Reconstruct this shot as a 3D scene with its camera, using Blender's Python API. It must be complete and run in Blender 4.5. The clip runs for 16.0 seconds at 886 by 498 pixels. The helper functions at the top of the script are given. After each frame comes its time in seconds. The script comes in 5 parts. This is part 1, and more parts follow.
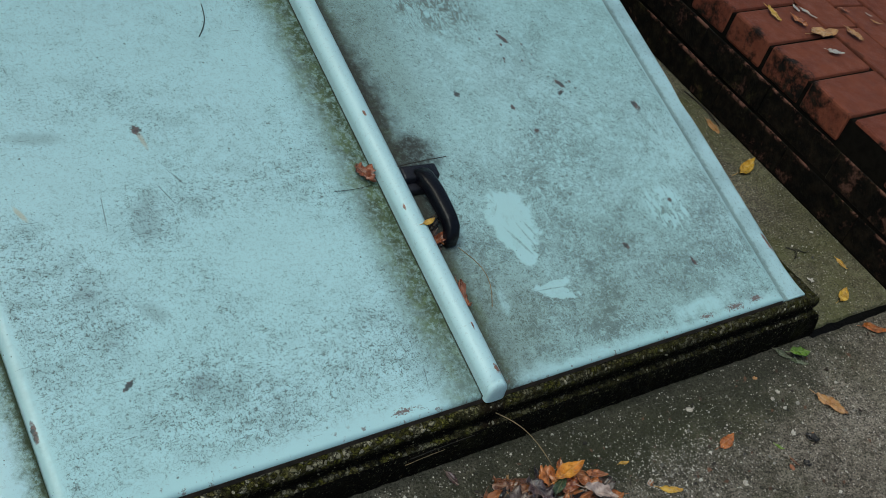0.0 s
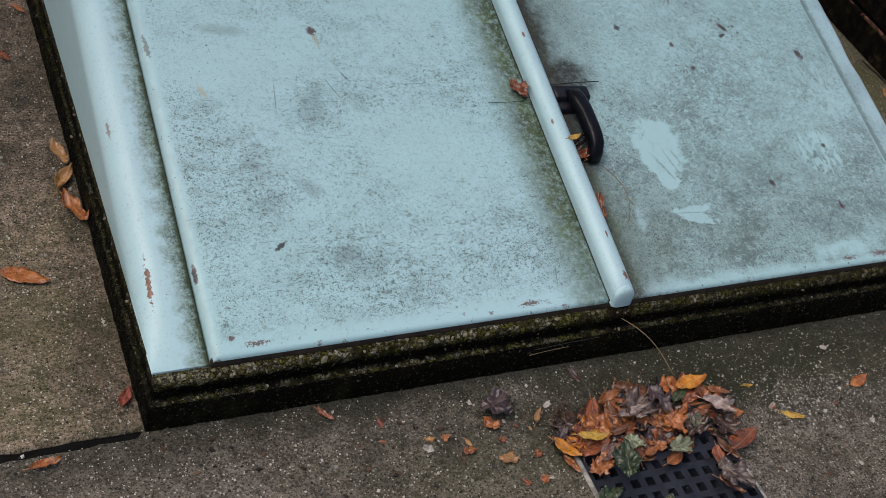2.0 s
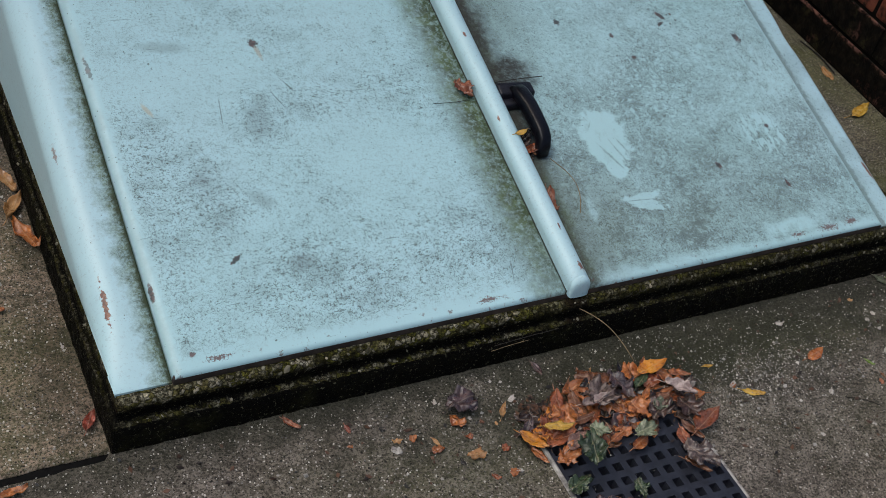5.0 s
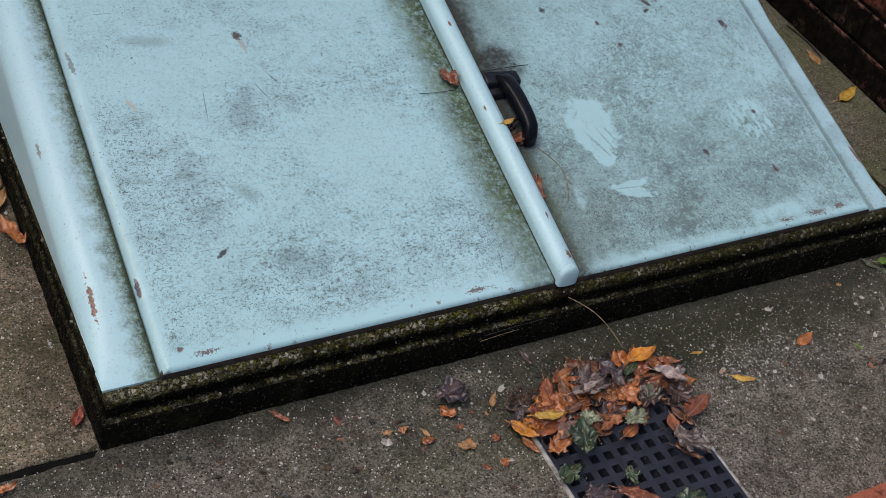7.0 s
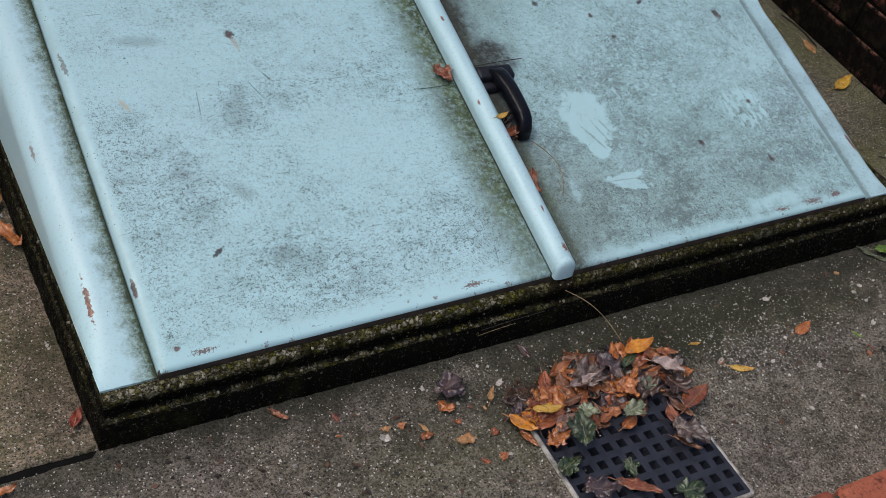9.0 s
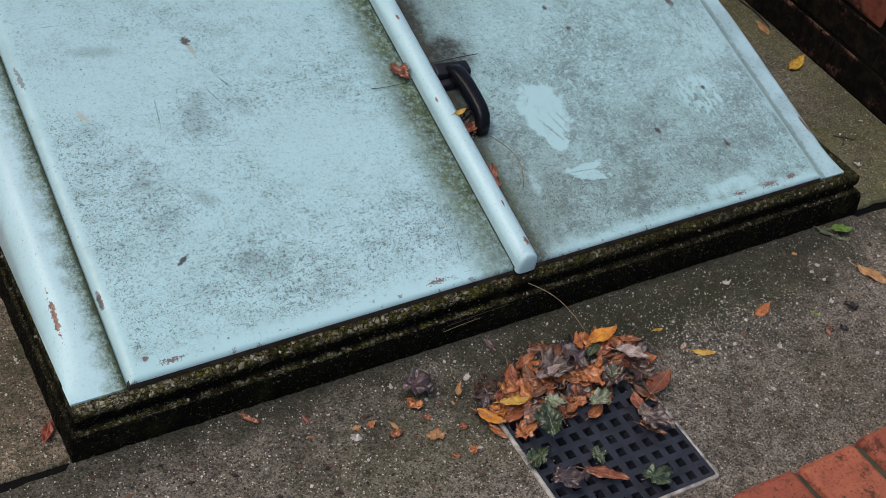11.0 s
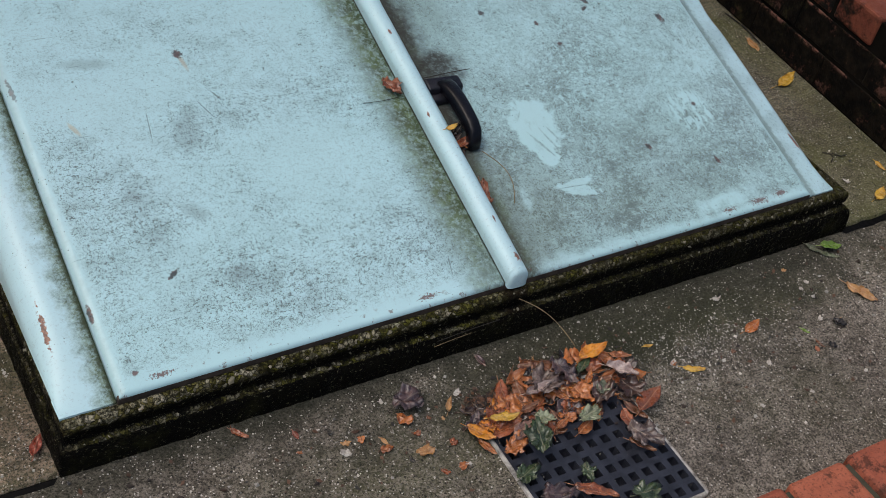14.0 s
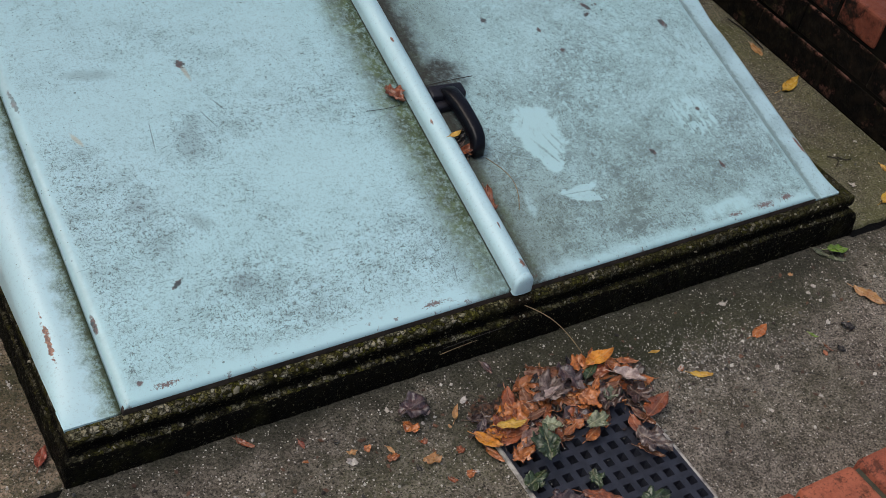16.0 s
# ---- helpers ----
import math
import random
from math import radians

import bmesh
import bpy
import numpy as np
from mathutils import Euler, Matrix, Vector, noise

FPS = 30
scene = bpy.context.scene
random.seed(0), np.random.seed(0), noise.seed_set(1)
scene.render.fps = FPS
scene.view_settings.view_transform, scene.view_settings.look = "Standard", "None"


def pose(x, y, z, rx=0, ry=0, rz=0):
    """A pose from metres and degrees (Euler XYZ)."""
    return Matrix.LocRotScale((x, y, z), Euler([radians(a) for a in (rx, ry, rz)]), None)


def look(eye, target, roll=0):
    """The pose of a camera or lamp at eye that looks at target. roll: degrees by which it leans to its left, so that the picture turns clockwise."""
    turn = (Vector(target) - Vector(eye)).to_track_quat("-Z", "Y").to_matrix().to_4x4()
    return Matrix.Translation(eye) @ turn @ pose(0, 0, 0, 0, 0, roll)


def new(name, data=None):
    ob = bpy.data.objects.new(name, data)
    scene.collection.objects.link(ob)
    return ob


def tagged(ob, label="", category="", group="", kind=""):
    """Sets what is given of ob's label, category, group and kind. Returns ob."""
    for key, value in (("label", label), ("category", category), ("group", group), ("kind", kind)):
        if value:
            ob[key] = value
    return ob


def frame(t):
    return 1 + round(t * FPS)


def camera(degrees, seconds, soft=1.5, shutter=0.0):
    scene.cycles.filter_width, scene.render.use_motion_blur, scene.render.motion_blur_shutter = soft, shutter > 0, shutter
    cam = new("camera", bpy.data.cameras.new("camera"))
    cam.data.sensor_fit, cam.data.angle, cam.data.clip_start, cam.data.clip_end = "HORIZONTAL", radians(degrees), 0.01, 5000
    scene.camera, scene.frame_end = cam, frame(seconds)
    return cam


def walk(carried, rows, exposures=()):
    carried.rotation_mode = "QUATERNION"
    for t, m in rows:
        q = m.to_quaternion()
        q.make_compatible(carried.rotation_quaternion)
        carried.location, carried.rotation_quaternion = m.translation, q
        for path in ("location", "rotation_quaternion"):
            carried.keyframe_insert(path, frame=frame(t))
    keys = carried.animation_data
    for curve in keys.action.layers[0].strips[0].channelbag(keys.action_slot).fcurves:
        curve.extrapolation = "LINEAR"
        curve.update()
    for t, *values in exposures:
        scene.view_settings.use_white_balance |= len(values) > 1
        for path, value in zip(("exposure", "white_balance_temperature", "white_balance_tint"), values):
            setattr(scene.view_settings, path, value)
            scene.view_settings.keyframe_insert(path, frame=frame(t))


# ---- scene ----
cam = camera(41.416, 16.0, soft=0.35)
walk(cam, [
    (0.0, pose(-0.2594, -0.6726, 1.1642, 49.707, -16.272, -33.328)),
    (0.1, pose(-0.2582, -0.7081, 1.1582, 49.295, -16.884, -30.719)),
    (0.2, pose(-0.2554, -0.7486, 1.1557, 48.846, -16.859, -28.410)),
    (0.3, pose(-0.2544, -0.7809, 1.1541, 48.538, -17.046, -26.747)),
    (0.4, pose(-0.2555, -0.8071, 1.1496, 48.369, -17.132, -25.449)),
    (0.5, pose(-0.2601, -0.8289, 1.1425, 48.402, -17.070, -24.499)),
    (1.0, pose(-0.2678, -0.8611, 1.1330, 48.037, -15.702, -21.927)),
    (1.5, pose(-0.2613, -0.8673, 1.1328, 47.945, -14.019, -22.255)),
    (2.0, pose(-0.2616, -0.8723, 1.1307, 47.921, -13.297, -22.622)),
    (2.5, pose(-0.2635, -0.8755, 1.1310, 48.195, -12.641, -24.082)),
    (3.0, pose(-0.2654, -0.8821, 1.1351, 48.452, -12.536, -25.021)),
    (3.5, pose(-0.2648, -0.8845, 1.1361, 48.735, -12.203, -25.692)),
    (4.0, pose(-0.2624, -0.8855, 1.1354, 49.071, -12.007, -26.178)),
    (6.5, pose(-0.2559, -0.8822, 1.1348, 48.780, -11.419, -27.289)),
    (7.0, pose(-0.2527, -0.8832, 1.1352, 48.670, -11.360, -27.533)),
    (7.5, pose(-0.2523, -0.8824, 1.1358, 48.559, -11.281, -27.599)),
    (8.0, pose(-0.2486, -0.8840, 1.1371, 48.614, -11.012, -27.482)),
    (8.5, pose(-0.2463, -0.8860, 1.1358, 48.732, -10.826, -27.876)),
    (9.0, pose(-0.2458, -0.8876, 1.1363, 48.566, -10.564, -28.114)),
    (11.5, pose(-0.2402, -0.8891, 1.1707, 48.181, -10.032, -31.042)),
    (12.0, pose(-0.2430, -0.8867, 1.1687, 48.543, -10.327, -31.137)),
    (12.5, pose(-0.2399, -0.8858, 1.1748, 48.550, -10.318, -31.227)),
    (13.0, pose(-0.2435, -0.8864, 1.1762, 48.523, -10.287, -30.815)),
    (13.5, pose(-0.2418, -0.8851, 1.1727, 48.429, -10.526, -30.876)),
    (14.0, pose(-0.2431, -0.8823, 1.1724, 48.593, -10.575, -30.868)),
    (14.5, pose(-0.2430, -0.8844, 1.1741, 48.739, -10.500, -30.910)),
    (15.0, pose(-0.2416, -0.8864, 1.1735, 48.936, -10.319, -30.846)),
    (15.5, pose(-0.2378, -0.8840, 1.1745, 48.873, -10.160, -31.003)),
    (16.0, pose(-0.2409, -0.8831, 1.1630, 49.231, -9.938, -31.092)),
], exposures=[(0.0, -0.12, 6150, -5), (0.3, -0.12, 6250, -2), (0.7, -0.11, 6420, 7), (1.3, -0.10, 6520, 11), (3.0, -0.09, 6460, 10), (4.0, -0.10, 6290, 7), (6.5, -0.03, 6280, 11), (9.0, 0.02, 6310, 11), (12.0, 0.08, 6430, 10), (14.5, 0.07, 6440, 10), (16.0, 0.02, 6450, 10)])

# ---- world and light: a wet overcast day ----
world = bpy.data.worlds.new("overcast_sky")
world.use_nodes = True
scene.world = world
wn = world.node_tree.nodes
wn.clear()
w_out = wn.new("ShaderNodeOutputWorld")
w_bg = wn.new("ShaderNodeBackground")
w_sky = wn.new("ShaderNodeTexSky")
w_sky.sky_type = "NISHITA"
w_sky.sun_disc = False
w_sky.sun_elevation = radians(58)
w_sky.sun_rotation = radians(-60)
w_sky.air_density = 1.0
w_sky.dust_density = 6.0
w_sky.ozone_density = 1.0
w_bg.inputs["Strength"].default_value = 0.12
world.node_tree.links.new(w_sky.outputs[0], w_bg.inputs["Color"])
world.node_tree.links.new(w_bg.outputs[0], w_out.inputs["Surface"])

sun_data = bpy.data.lights.new("sun", "SUN")
sun_data.energy = 1.2
sun_data.angle = radians(35)
sun_data.color = (1.0, 0.97, 0.92)
sun = new("sun", sun_data)
sun.matrix_world = look((-2.2, -1.2, 4.5), (0, 0, 0))

# ---- the plan ----
WIDE = 1.30                       # the bulkhead's steel frame
H_L, H_R = 0.073, 0.0856          # the frame's front edge above the paving, at either end
SLOPE = 0.3046                    # rise of the doors per metre
DEPTH = 1.50                      # length of the doors on plan
RISE = 0.0115                     # the leaves stand proud of the frame
SEAM = 0.6348


# ---- materials ----
class Mat:
    """A small writer of node materials; coordinates are metres in the object's own frame."""

    def __init__(self, name):
        self.m = bpy.data.materials.new(name)
        self.m.use_nodes = True
        self.t = self.m.node_tree
        self.n = self.t.nodes
        self.b = self.n["Principled BSDF"]
        self.co = self.n.new("ShaderNodeTexCoord").outputs["Object"]

    def put(self, value, socket):
        if isinstance(value, bpy.types.NodeSocket):
            self.t.links.new(value, socket)
        elif isinstance(value, (tuple, list)):
            socket.default_value = (*value, 1.0) if len(value) == 3 and len(socket.default_value) == 4 else value
        else:
            socket.default_value = value

    def at(self, scale=(1, 1, 1), turn=0.0, shift=(0, 0, 0)):
        k = self.n.new("ShaderNodeMapping")
        self.t.links.new(self.co, k.inputs["Vector"])
        k.inputs["Scale"].default_value = scale
        k.inputs["Location"].default_value = shift
        k.inputs["Rotation"].default_value = (0, 0, radians(turn))
        return k.outputs[0]

    def noise(self, scale, detail=4.0, rough=0.6, vec=None, distort=0.0):
        k = self.n.new("ShaderNodeTexNoise")
        self.put(self.co if vec is None else vec, k.inputs["Vector"])
        k.inputs["Scale"].default_value = scale
        k.inputs["Detail"].default_value = detail
        k.inputs["Roughness"].default_value = rough
        k.inputs["Distortion"].default_value = distort
        return k.outputs[0]

    def cells(self, scale, vec=None, feature="F1", out="Distance"):
        k = self.n.new("ShaderNodeTexVoronoi")
        k.feature = feature
        self.put(self.co if vec is None else vec, k.inputs["Vector"])
        k.inputs["Scale"].default_value = scale
        return k.outputs[out]

    def ramp(self, value, low, high, a=0.0, b=1.0):
        k = self.n.new("ShaderNodeMapRange")
        k.interpolation_type = "SMOOTHSTEP"
        self.put(value, k.inputs["Value"])
        for name, v in (("From Min", low), ("From Max", high), ("To Min", a), ("To Max", b)):
            k.inputs[name].default_value = v
        return k.outputs[0]

    def math(self, op, a, b=0.0, c=0.0):
        k = self.n.new("ShaderNodeMath")
        k.operation = op
        for i, v in enumerate((a, b, c)):
            self.put(v, k.inputs[i])
        return k.outputs[0]

    def mul(self, a, b):
        return self.math("MULTIPLY", a, b)

    def mix(self, f, a, b):
        k = self.n.new("ShaderNodeMix")
        k.data_type = "RGBA"
        self.put(f, k.inputs[0])
        self.put(a, k.inputs[6])
        self.put(b, k.inputs[7])
        return k.outputs[2]

    def axis(self, name):
        k = self.n.new("ShaderNodeSeparateXYZ")
        self.t.links.new(self.co, k.inputs[0])
        return k.outputs[name]

    def spot(self, cx, cy, rx, ry, turn=0.0, soft=0.35, ragged=0.35, grain=60.0):
        """A ragged oval patch on the ground plan: 1 inside, 0 outside."""
        k = self.n.new("ShaderNodeMapping")
        k.vector_type = "TEXTURE"
        self.t.links.new(self.co, k.inputs["Vector"])
        k.inputs["Location"].default_value = (cx, cy, 0)
        k.inputs["Rotation"].default_value = (0, 0, radians(turn))
        k.inputs["Scale"].default_value = (rx, ry, 1000.0)
        ln = self.n.new("ShaderNodeVectorMath")
        ln.operation = "LENGTH"
        self.t.links.new(k.outputs[0], ln.inputs[0])
        d = self.math("MULTIPLY_ADD", self.noise(grain, 3.0), ragged * 2.0, ln.outputs["Value"])
        return self.ramp(d, 1.0 + ragged + soft, 1.0 + ragged - soft)

    def most(self, *vals):
        r = vals[0]
        for v in vals[1:]:
            r = self.math("MAXIMUM", r, v)
        return r

    def bump(self, height, strength=0.3, distance=0.002, after=None):
        k = self.n.new("ShaderNodeBump")
        k.inputs["Strength"].default_value = strength
        k.inputs["Distance"].default_value = distance
        self.put(height, k.inputs["Height"])
        if after is not None:
            self.put(after, k.inputs["Normal"])
        return k.outputs[0]

    def scatter(self):
        """Shift the texture by a random step for each object, so that repeats differ."""
        k = self.n.new("ShaderNodeVectorMath")
        k.operation = "MULTIPLY_ADD"
        self.put(self.random(), k.inputs[0])
        k.inputs[1].default_value = (13.0, 7.0, 5.0)
        self.put(self.co, k.inputs[2])
        return k.outputs[0]

    def random(self):
        return self.n.new("ShaderNodeObjectInfo").outputs["Random"]

    def done(self, color, rough=0.5, normal=None, metal=0.0, spec=0.5, coat=0.0):
        self.put(color, self.b.inputs["Base Color"])
        self.put(rough, self.b.inputs["Roughness"])
        self.put(metal, self.b.inputs["Metallic"])
        self.put(spec, self.b.inputs["Specular IOR Level"])
        self.put(coat, self.b.inputs["Coat Weight"])
        if normal is not None:
            self.put(normal, self.b.inputs["Normal"])
        return self.m


PAINT = (0.420, 0.660, 0.686)
GRIME = (0.098, 0.138, 0.150)
MOSS = (0.13, 0.145, 0.06)
RUST = (0.17, 0.06, 0.045)


def paint_material(name, panel=None):
    """Weathered pale blue enamel; panel 'left' or 'right' adds the streaks and marks of that leaf."""
    m = Mat(name)
    fine = m.noise(1.0, 6.0, 0.72, m.at((260, 285, 200), 14))
    tint = m.mix(m.ramp(m.noise(2.5, 3.0), 0.35, 0.7), PAINT, (0.452, 0.672, 0.715))
    if panel == "left":
        tint = m.mix(0.5, tint, (0.455, 0.695, 0.755))
    if panel:
        right = panel == "right"
        # grime: short dark strokes that gather in clouds, over a soft film
        cloud = m.ramp(m.noise(6.5, 6.0, 0.66, m.at((1, 0.85, 1), 0, (4, 2, 0))), 0.42, 0.66)
        if right:
            cloud = m.math("MULTIPLY_ADD", cloud, 0.55, 0.45)
        else:
            gather = m.most(
                m.spot(0.283, 0.328, 0.040, 0.050, -20, 0.6, 0.7, 30), m.spot(0.362, 0.345, 0.055, 0.030, -10, 0.6, 0.7, 30),
                m.spot(0.270, 0.095, 0.075, 0.050, 10, 0.6, 0.7, 24), m.spot(0.325, 0.040, 0.070, 0.030, 0, 0.6, 0.7, 30),
                m.spot(0.120, 0.300, 0.050, 0.050, -30, 0.6, 0.7, 30), m.spot(0.512, 0.098, 0.050, 0.060, 0, 0.6, 0.7, 26),
                m.spot(0.165, 0.200, 0.060, 0.040, 0, 0.6, 0.7, 30), m.spot(0.485, 0.350, 0.060, 0.050, 0, 0.7, 0.7, 30))
            cloud = m.math("MULTIPLY_ADD", m.math("MAXIMUM", m.mul(cloud, 0.8), m.mul(gather, 0.8)), 0.72, 0.26)
            bright = m.most(m.spot(0.440, 0.250, 0.080, 0.070, 10, 0.7, 0.6, 20), m.spot(0.185, 0.385, 0.060, 0.030, 0, 0.7, 0.6, 20))
            cloud = m.mul(cloud, m.math("MULTIPLY_ADD", bright, -0.55, 1.0))
        long_s = m.ramp(m.noise(1.0, 3.0, 0.6, m.at((190, 300, 200), 0, (1, 5, 0)), 1.1), 0.555, 0.640)
        lean_s = m.ramp(m.noise(1.0, 3.0, 0.6, m.at((300, 180, 200), 0, (7, 3, 0)), 1.1), 0.560, 0.645)
        tiny_s = m.ramp(m.noise(1.0, 3.0, 0.65, m.at((400, 460, 300), 0, (2, 8, 0)), 0.8), 0.535, 0.630)
        blot = m.ramp(m.noise(21.0, 7.0, 0.72, m.at((0.9, 1.3, 1), 0)), 0.42, 0.66)
        mass = m.ramp(m.noise(70.0, 5.0, 0.72, m.at((0.8, 1.2, 1), 0, (5, 5, 0))), 0.46, 0.60)
        f = m.mul(cloud, m.math("MULTIPLY_ADD", blot, 0.30, m.math("MULTIPLY_ADD", mass, 0.16, 0.03)))
        f = m.math("MULTIPLY_ADD", long_s, m.math("MULTIPLY_ADD", cloud, 0.66, 0.14), f)
        f = m.math("MULTIPLY_ADD", lean_s, m.math("MULTIPLY_ADD", cloud, 0.54, 0.10), f)
        f = m.math("MULTIPLY_ADD", tiny_s, m.math("MULTIPLY_ADD", cloud, 0.34, 0.14), f)
        f = m.mul(f, m.ramp(m.axis("Y"), 0.12, 0.60, 1.06, 0.58) if not right else m.ramp(m.axis("Y"), 0.12, 0.60, 1.12, 0.66))
        clean_lit = m.ramp(m.math("MULTIPLY_ADD", m.noise(30.0, 5.0), 0.04, m.axis("Y")), 0.050 if not right else 0.044, 0.026 if not right else 0.016)
        # rolled sides: clean, and lightened in place of the highlight they catch
        clean_lit = m.math("MAXIMUM", clean_lit, m.math("MAXIMUM", m.ramp(m.axis("X"), 0.090, 0.079), m.ramp(m.axis("X"), 1.224, 1.233, 0.0, 0.75)))
        if right:
            film = m.ramp(m.noise(13.0, 7.0, 0.75), 0.36, 0.66, 0.10, 0.46)
            f = m.math("MULTIPLY_ADD", film, m.ramp(m.axis("Y"), 0.06, 0.42, 1.35, 0.75), m.mul(f, 0.85))
            fleck = m.ramp(m.noise(1.0, 4.0, 0.65, m.at((120, 150, 1), 0, (9, 1, 0)), 0.8), 0.54, 0.60)
            f = m.mul(f, m.math("MULTIPLY_ADD", fleck, -0.55, 1.0))
            # wiped hand marks: a broad rub with two finger lines, a wedge, a smear, and ribbed prints
            rub = m.noise(70.0, 4.0, 0.65, m.at((1.0, 0.45, 1), 25))
            palm = m.mul(m.most(m.spot(0.806, 0.222, 0.041, 0.047, -14, 0.14, 0.62, 60), m.spot(0.797, 0.186, 0.019, 0.036, 8, 0.10, 0.50, 60)), m.ramp(rub, 0.28, 0.44, 0.72, 1.0))
            lines = m.most(m.spot(0.800, 0.187, 0.0022, 0.026, 27, 0.5, 0.5, 90), m.spot(0.817, 0.194, 0.0020, 0.019, 17, 0.5, 0.5, 90), m.spot(0.829, 0.203, 0.0018, 0.015, 20, 0.5, 0.7, 90), m.spot(0.789, 0.246, 0.0012, 0.010, -40, 0.5, 0.7, 90))
            palm = m.mul(palm, m.math("MULTIPLY_ADD", lines, -0.62, 1.0))
            rib = m.ramp(m.noise(1.0, 2.0, 0.5, m.at((120, 46, 1), 0, (2, 2, 0)), 0.5), 0.475, 0.515, 0.0, 0.85)
            print_a = m.mul(m.spot(1.105, 0.188, 0.046, 0.040, 0, 0.25, 0.5, 35), rib)
            print_b = m.mul(m.spot(1.180, 0.298, 0.042, 0.050, 20, 0.35, 0.6, 35), m.mul(rib, 0.55))
            print_c = m.mul(m.spot(0.950, 0.300, 0.100, 0.070, 0, 0.6, 0.6, 25), m.mul(fleck, 0.5))
            wedge_a = m.mul(m.spot(0.826, 0.114, 0.026, 0.0072, 8, 0.12, 0.8, 70), 0.9)
            split = m.spot(0.815, 0.1095, 0.030, 0.0010, -4, 0.4, 0.5, 90)
            wedge_b = m.mul(m.spot(0.816, 0.103, 0.036, 0.0090, -18, 0.12, 0.8, 70), 0.9)
            smear = m.mul(m.spot(0.724, 0.114, 0.007, 0.024, -10, 0.4, 0.9, 60), m.ramp(rub, 0.36, 0.52, 0.3, 0.8))
            foot_rub = m.mul(m.spot(1.055, 0.020, 0.075, 0.016, 4, 0.5, 0.8, 30), m.ramp(rub, 0.35, 0.55, 0.5, 0.95))
            wedge = m.mul(m.most(wedge_a, wedge_b), m.math("MULTIPLY_ADD", split, -0.7, 1.0))
            clean_lit = m.most(clean_lit, palm, print_a, print_b, print_c, wedge, smear, foot_rub)
        f = m.mul(f, m.math("MULTIPLY_ADD", clean_lit, -0.93, 1.0))
        f = m.math("MINIMUM", f, 0.92)
        color = m.mix(f, tint, (0.112, 0.153, 0.152) if right else (0.088, 0.122, 0.126))
        if right:
            olive = m.most(m.mul(m.spot(0.715, 0.080, 0.075, 0.095, 0, 0.8, 0.8, 26), 0.42), m.mul(m.spot(0.900, 0.065, 0.180, 0.045, -4, 0.9, 0.8, 26), 0.22),
                           m.mul(m.spot(1.000, 0.140, 0.110, 0.070, 0, 0.9, 0.9, 30), 0.14), m.mul(m.spot(0.720, 0.560, 0.060, 0.160, 0, 0.8, 0.8, 26), 0.40))
            color = m.mix(m.mul(olive, m.math("MULTIPLY_ADD", clean_lit, -0.85, 1.0)), color, (0.100, 0.125, 0.082))
        # green algae beside the seam; dark smudges and painted shade by the handle
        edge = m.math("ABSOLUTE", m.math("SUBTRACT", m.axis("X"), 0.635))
        rag = m.noise(26.0, 7.0, 0.75)
        wide_a, core = (0.122, 0.056) if not right else (0.092, 0.050)
        algae = m.ramp(m.math("MULTIPLY_ADD", rag, 0.07, edge), wide_a, core + 0.010)
        algae = m.mul(algae, m.ramp(m.noise(120.0, 6.0, 0.78), 0.38, 0.56, 0.48, 1.0))
        lush = m.ramp(m.math("MULTIPLY_ADD", m.noise(60.0, 5.0, 0.7), 0.04, edge), 0.066, 0.044)
        halo = m.ramp(m.math("MULTIPLY_ADD", m.noise(32.0, 7.0, 0.75), 0.09, edge), 0.150, 0.075)
        color = m.mix(m.mul(m.mul(halo, m.ramp(m.noise(150.0, 5.0, 0.75), 0.38, 0.58, 0.25, 1.0)), 0.50), color, (0.098, 0.118, 0.098))
        algae = m.mul(algae, m.ramp(m.axis("Y"), 0.0, 0.14, 0.62, 1.0))
        color = m.mix(m.mul(algae, 0.96 if not right else 0.86), color, m.mix(m.mul(lush, m.ramp(m.noise(45.0, 5.0, 0.7), 0.36, 0.56)), m.mix(m.ramp(m.noise(35.0, 4.0), 0.40, 0.60), (0.066, 0.086, 0.050), (0.100, 0.140, 0.055)), (0.034, 0.052, 0.010)))
        if right:
            wash = m.ramp(m.math("MULTIPLY_ADD", m.noise(38.0, 6.0, 0.75), 0.035, edge), 0.070, 0.044)
            color = m.mix(m.mul(wash, m.ramp(m.noise(150.0, 5.0, 0.75), 0.38, 0.58, 0.40, 0.85)), color, (0.048, 0.050, 0.030))
        # painted shade of the gap beside the cover strip
        gap_shade = m.ramp(m.math("MULTIPLY_ADD", m.noise(90.0, 4.0), 0.004, edge), 0.0196, 0.0172)
        color = m.mix(m.mul(gap_shade, 0.95), color, (0.012, 0.013, 0.006))
        if not right:
            trail = m.ramp(m.math("MULTIPLY_ADD", rag, 0.03, m.math("ABSOLUTE", m.math("SUBTRACT", m.axis("X"), 0.068))), 0.030, 0.018)
            color = m.mix(m.mul(trail, 0.25), color, GRIME)
        if right:
            # last spot: debris and shade inside the grip, painted dark
            smudge_shade = m.most(m.mul(m.spot(0.664, 0.46, 0.030, 0.15, 4, 0.7, 0.8, 50), 0.95), m.spot(0.692, 0.352, 0.044, 0.036, 0, 0.5, 0.7, 50),
                          m.spot(0.674, 0.260, 0.030, 0.075, 0, 0.4, 0.4, 40))
            color = m.mix(m.mul(m.mul(smudge_shade, m.ramp(m.noise(130.0, 6.0, 0.75), 0.34, 0.56, 0.6, 1.0)), 0.94), color, (0.026, 0.025, 0.022))
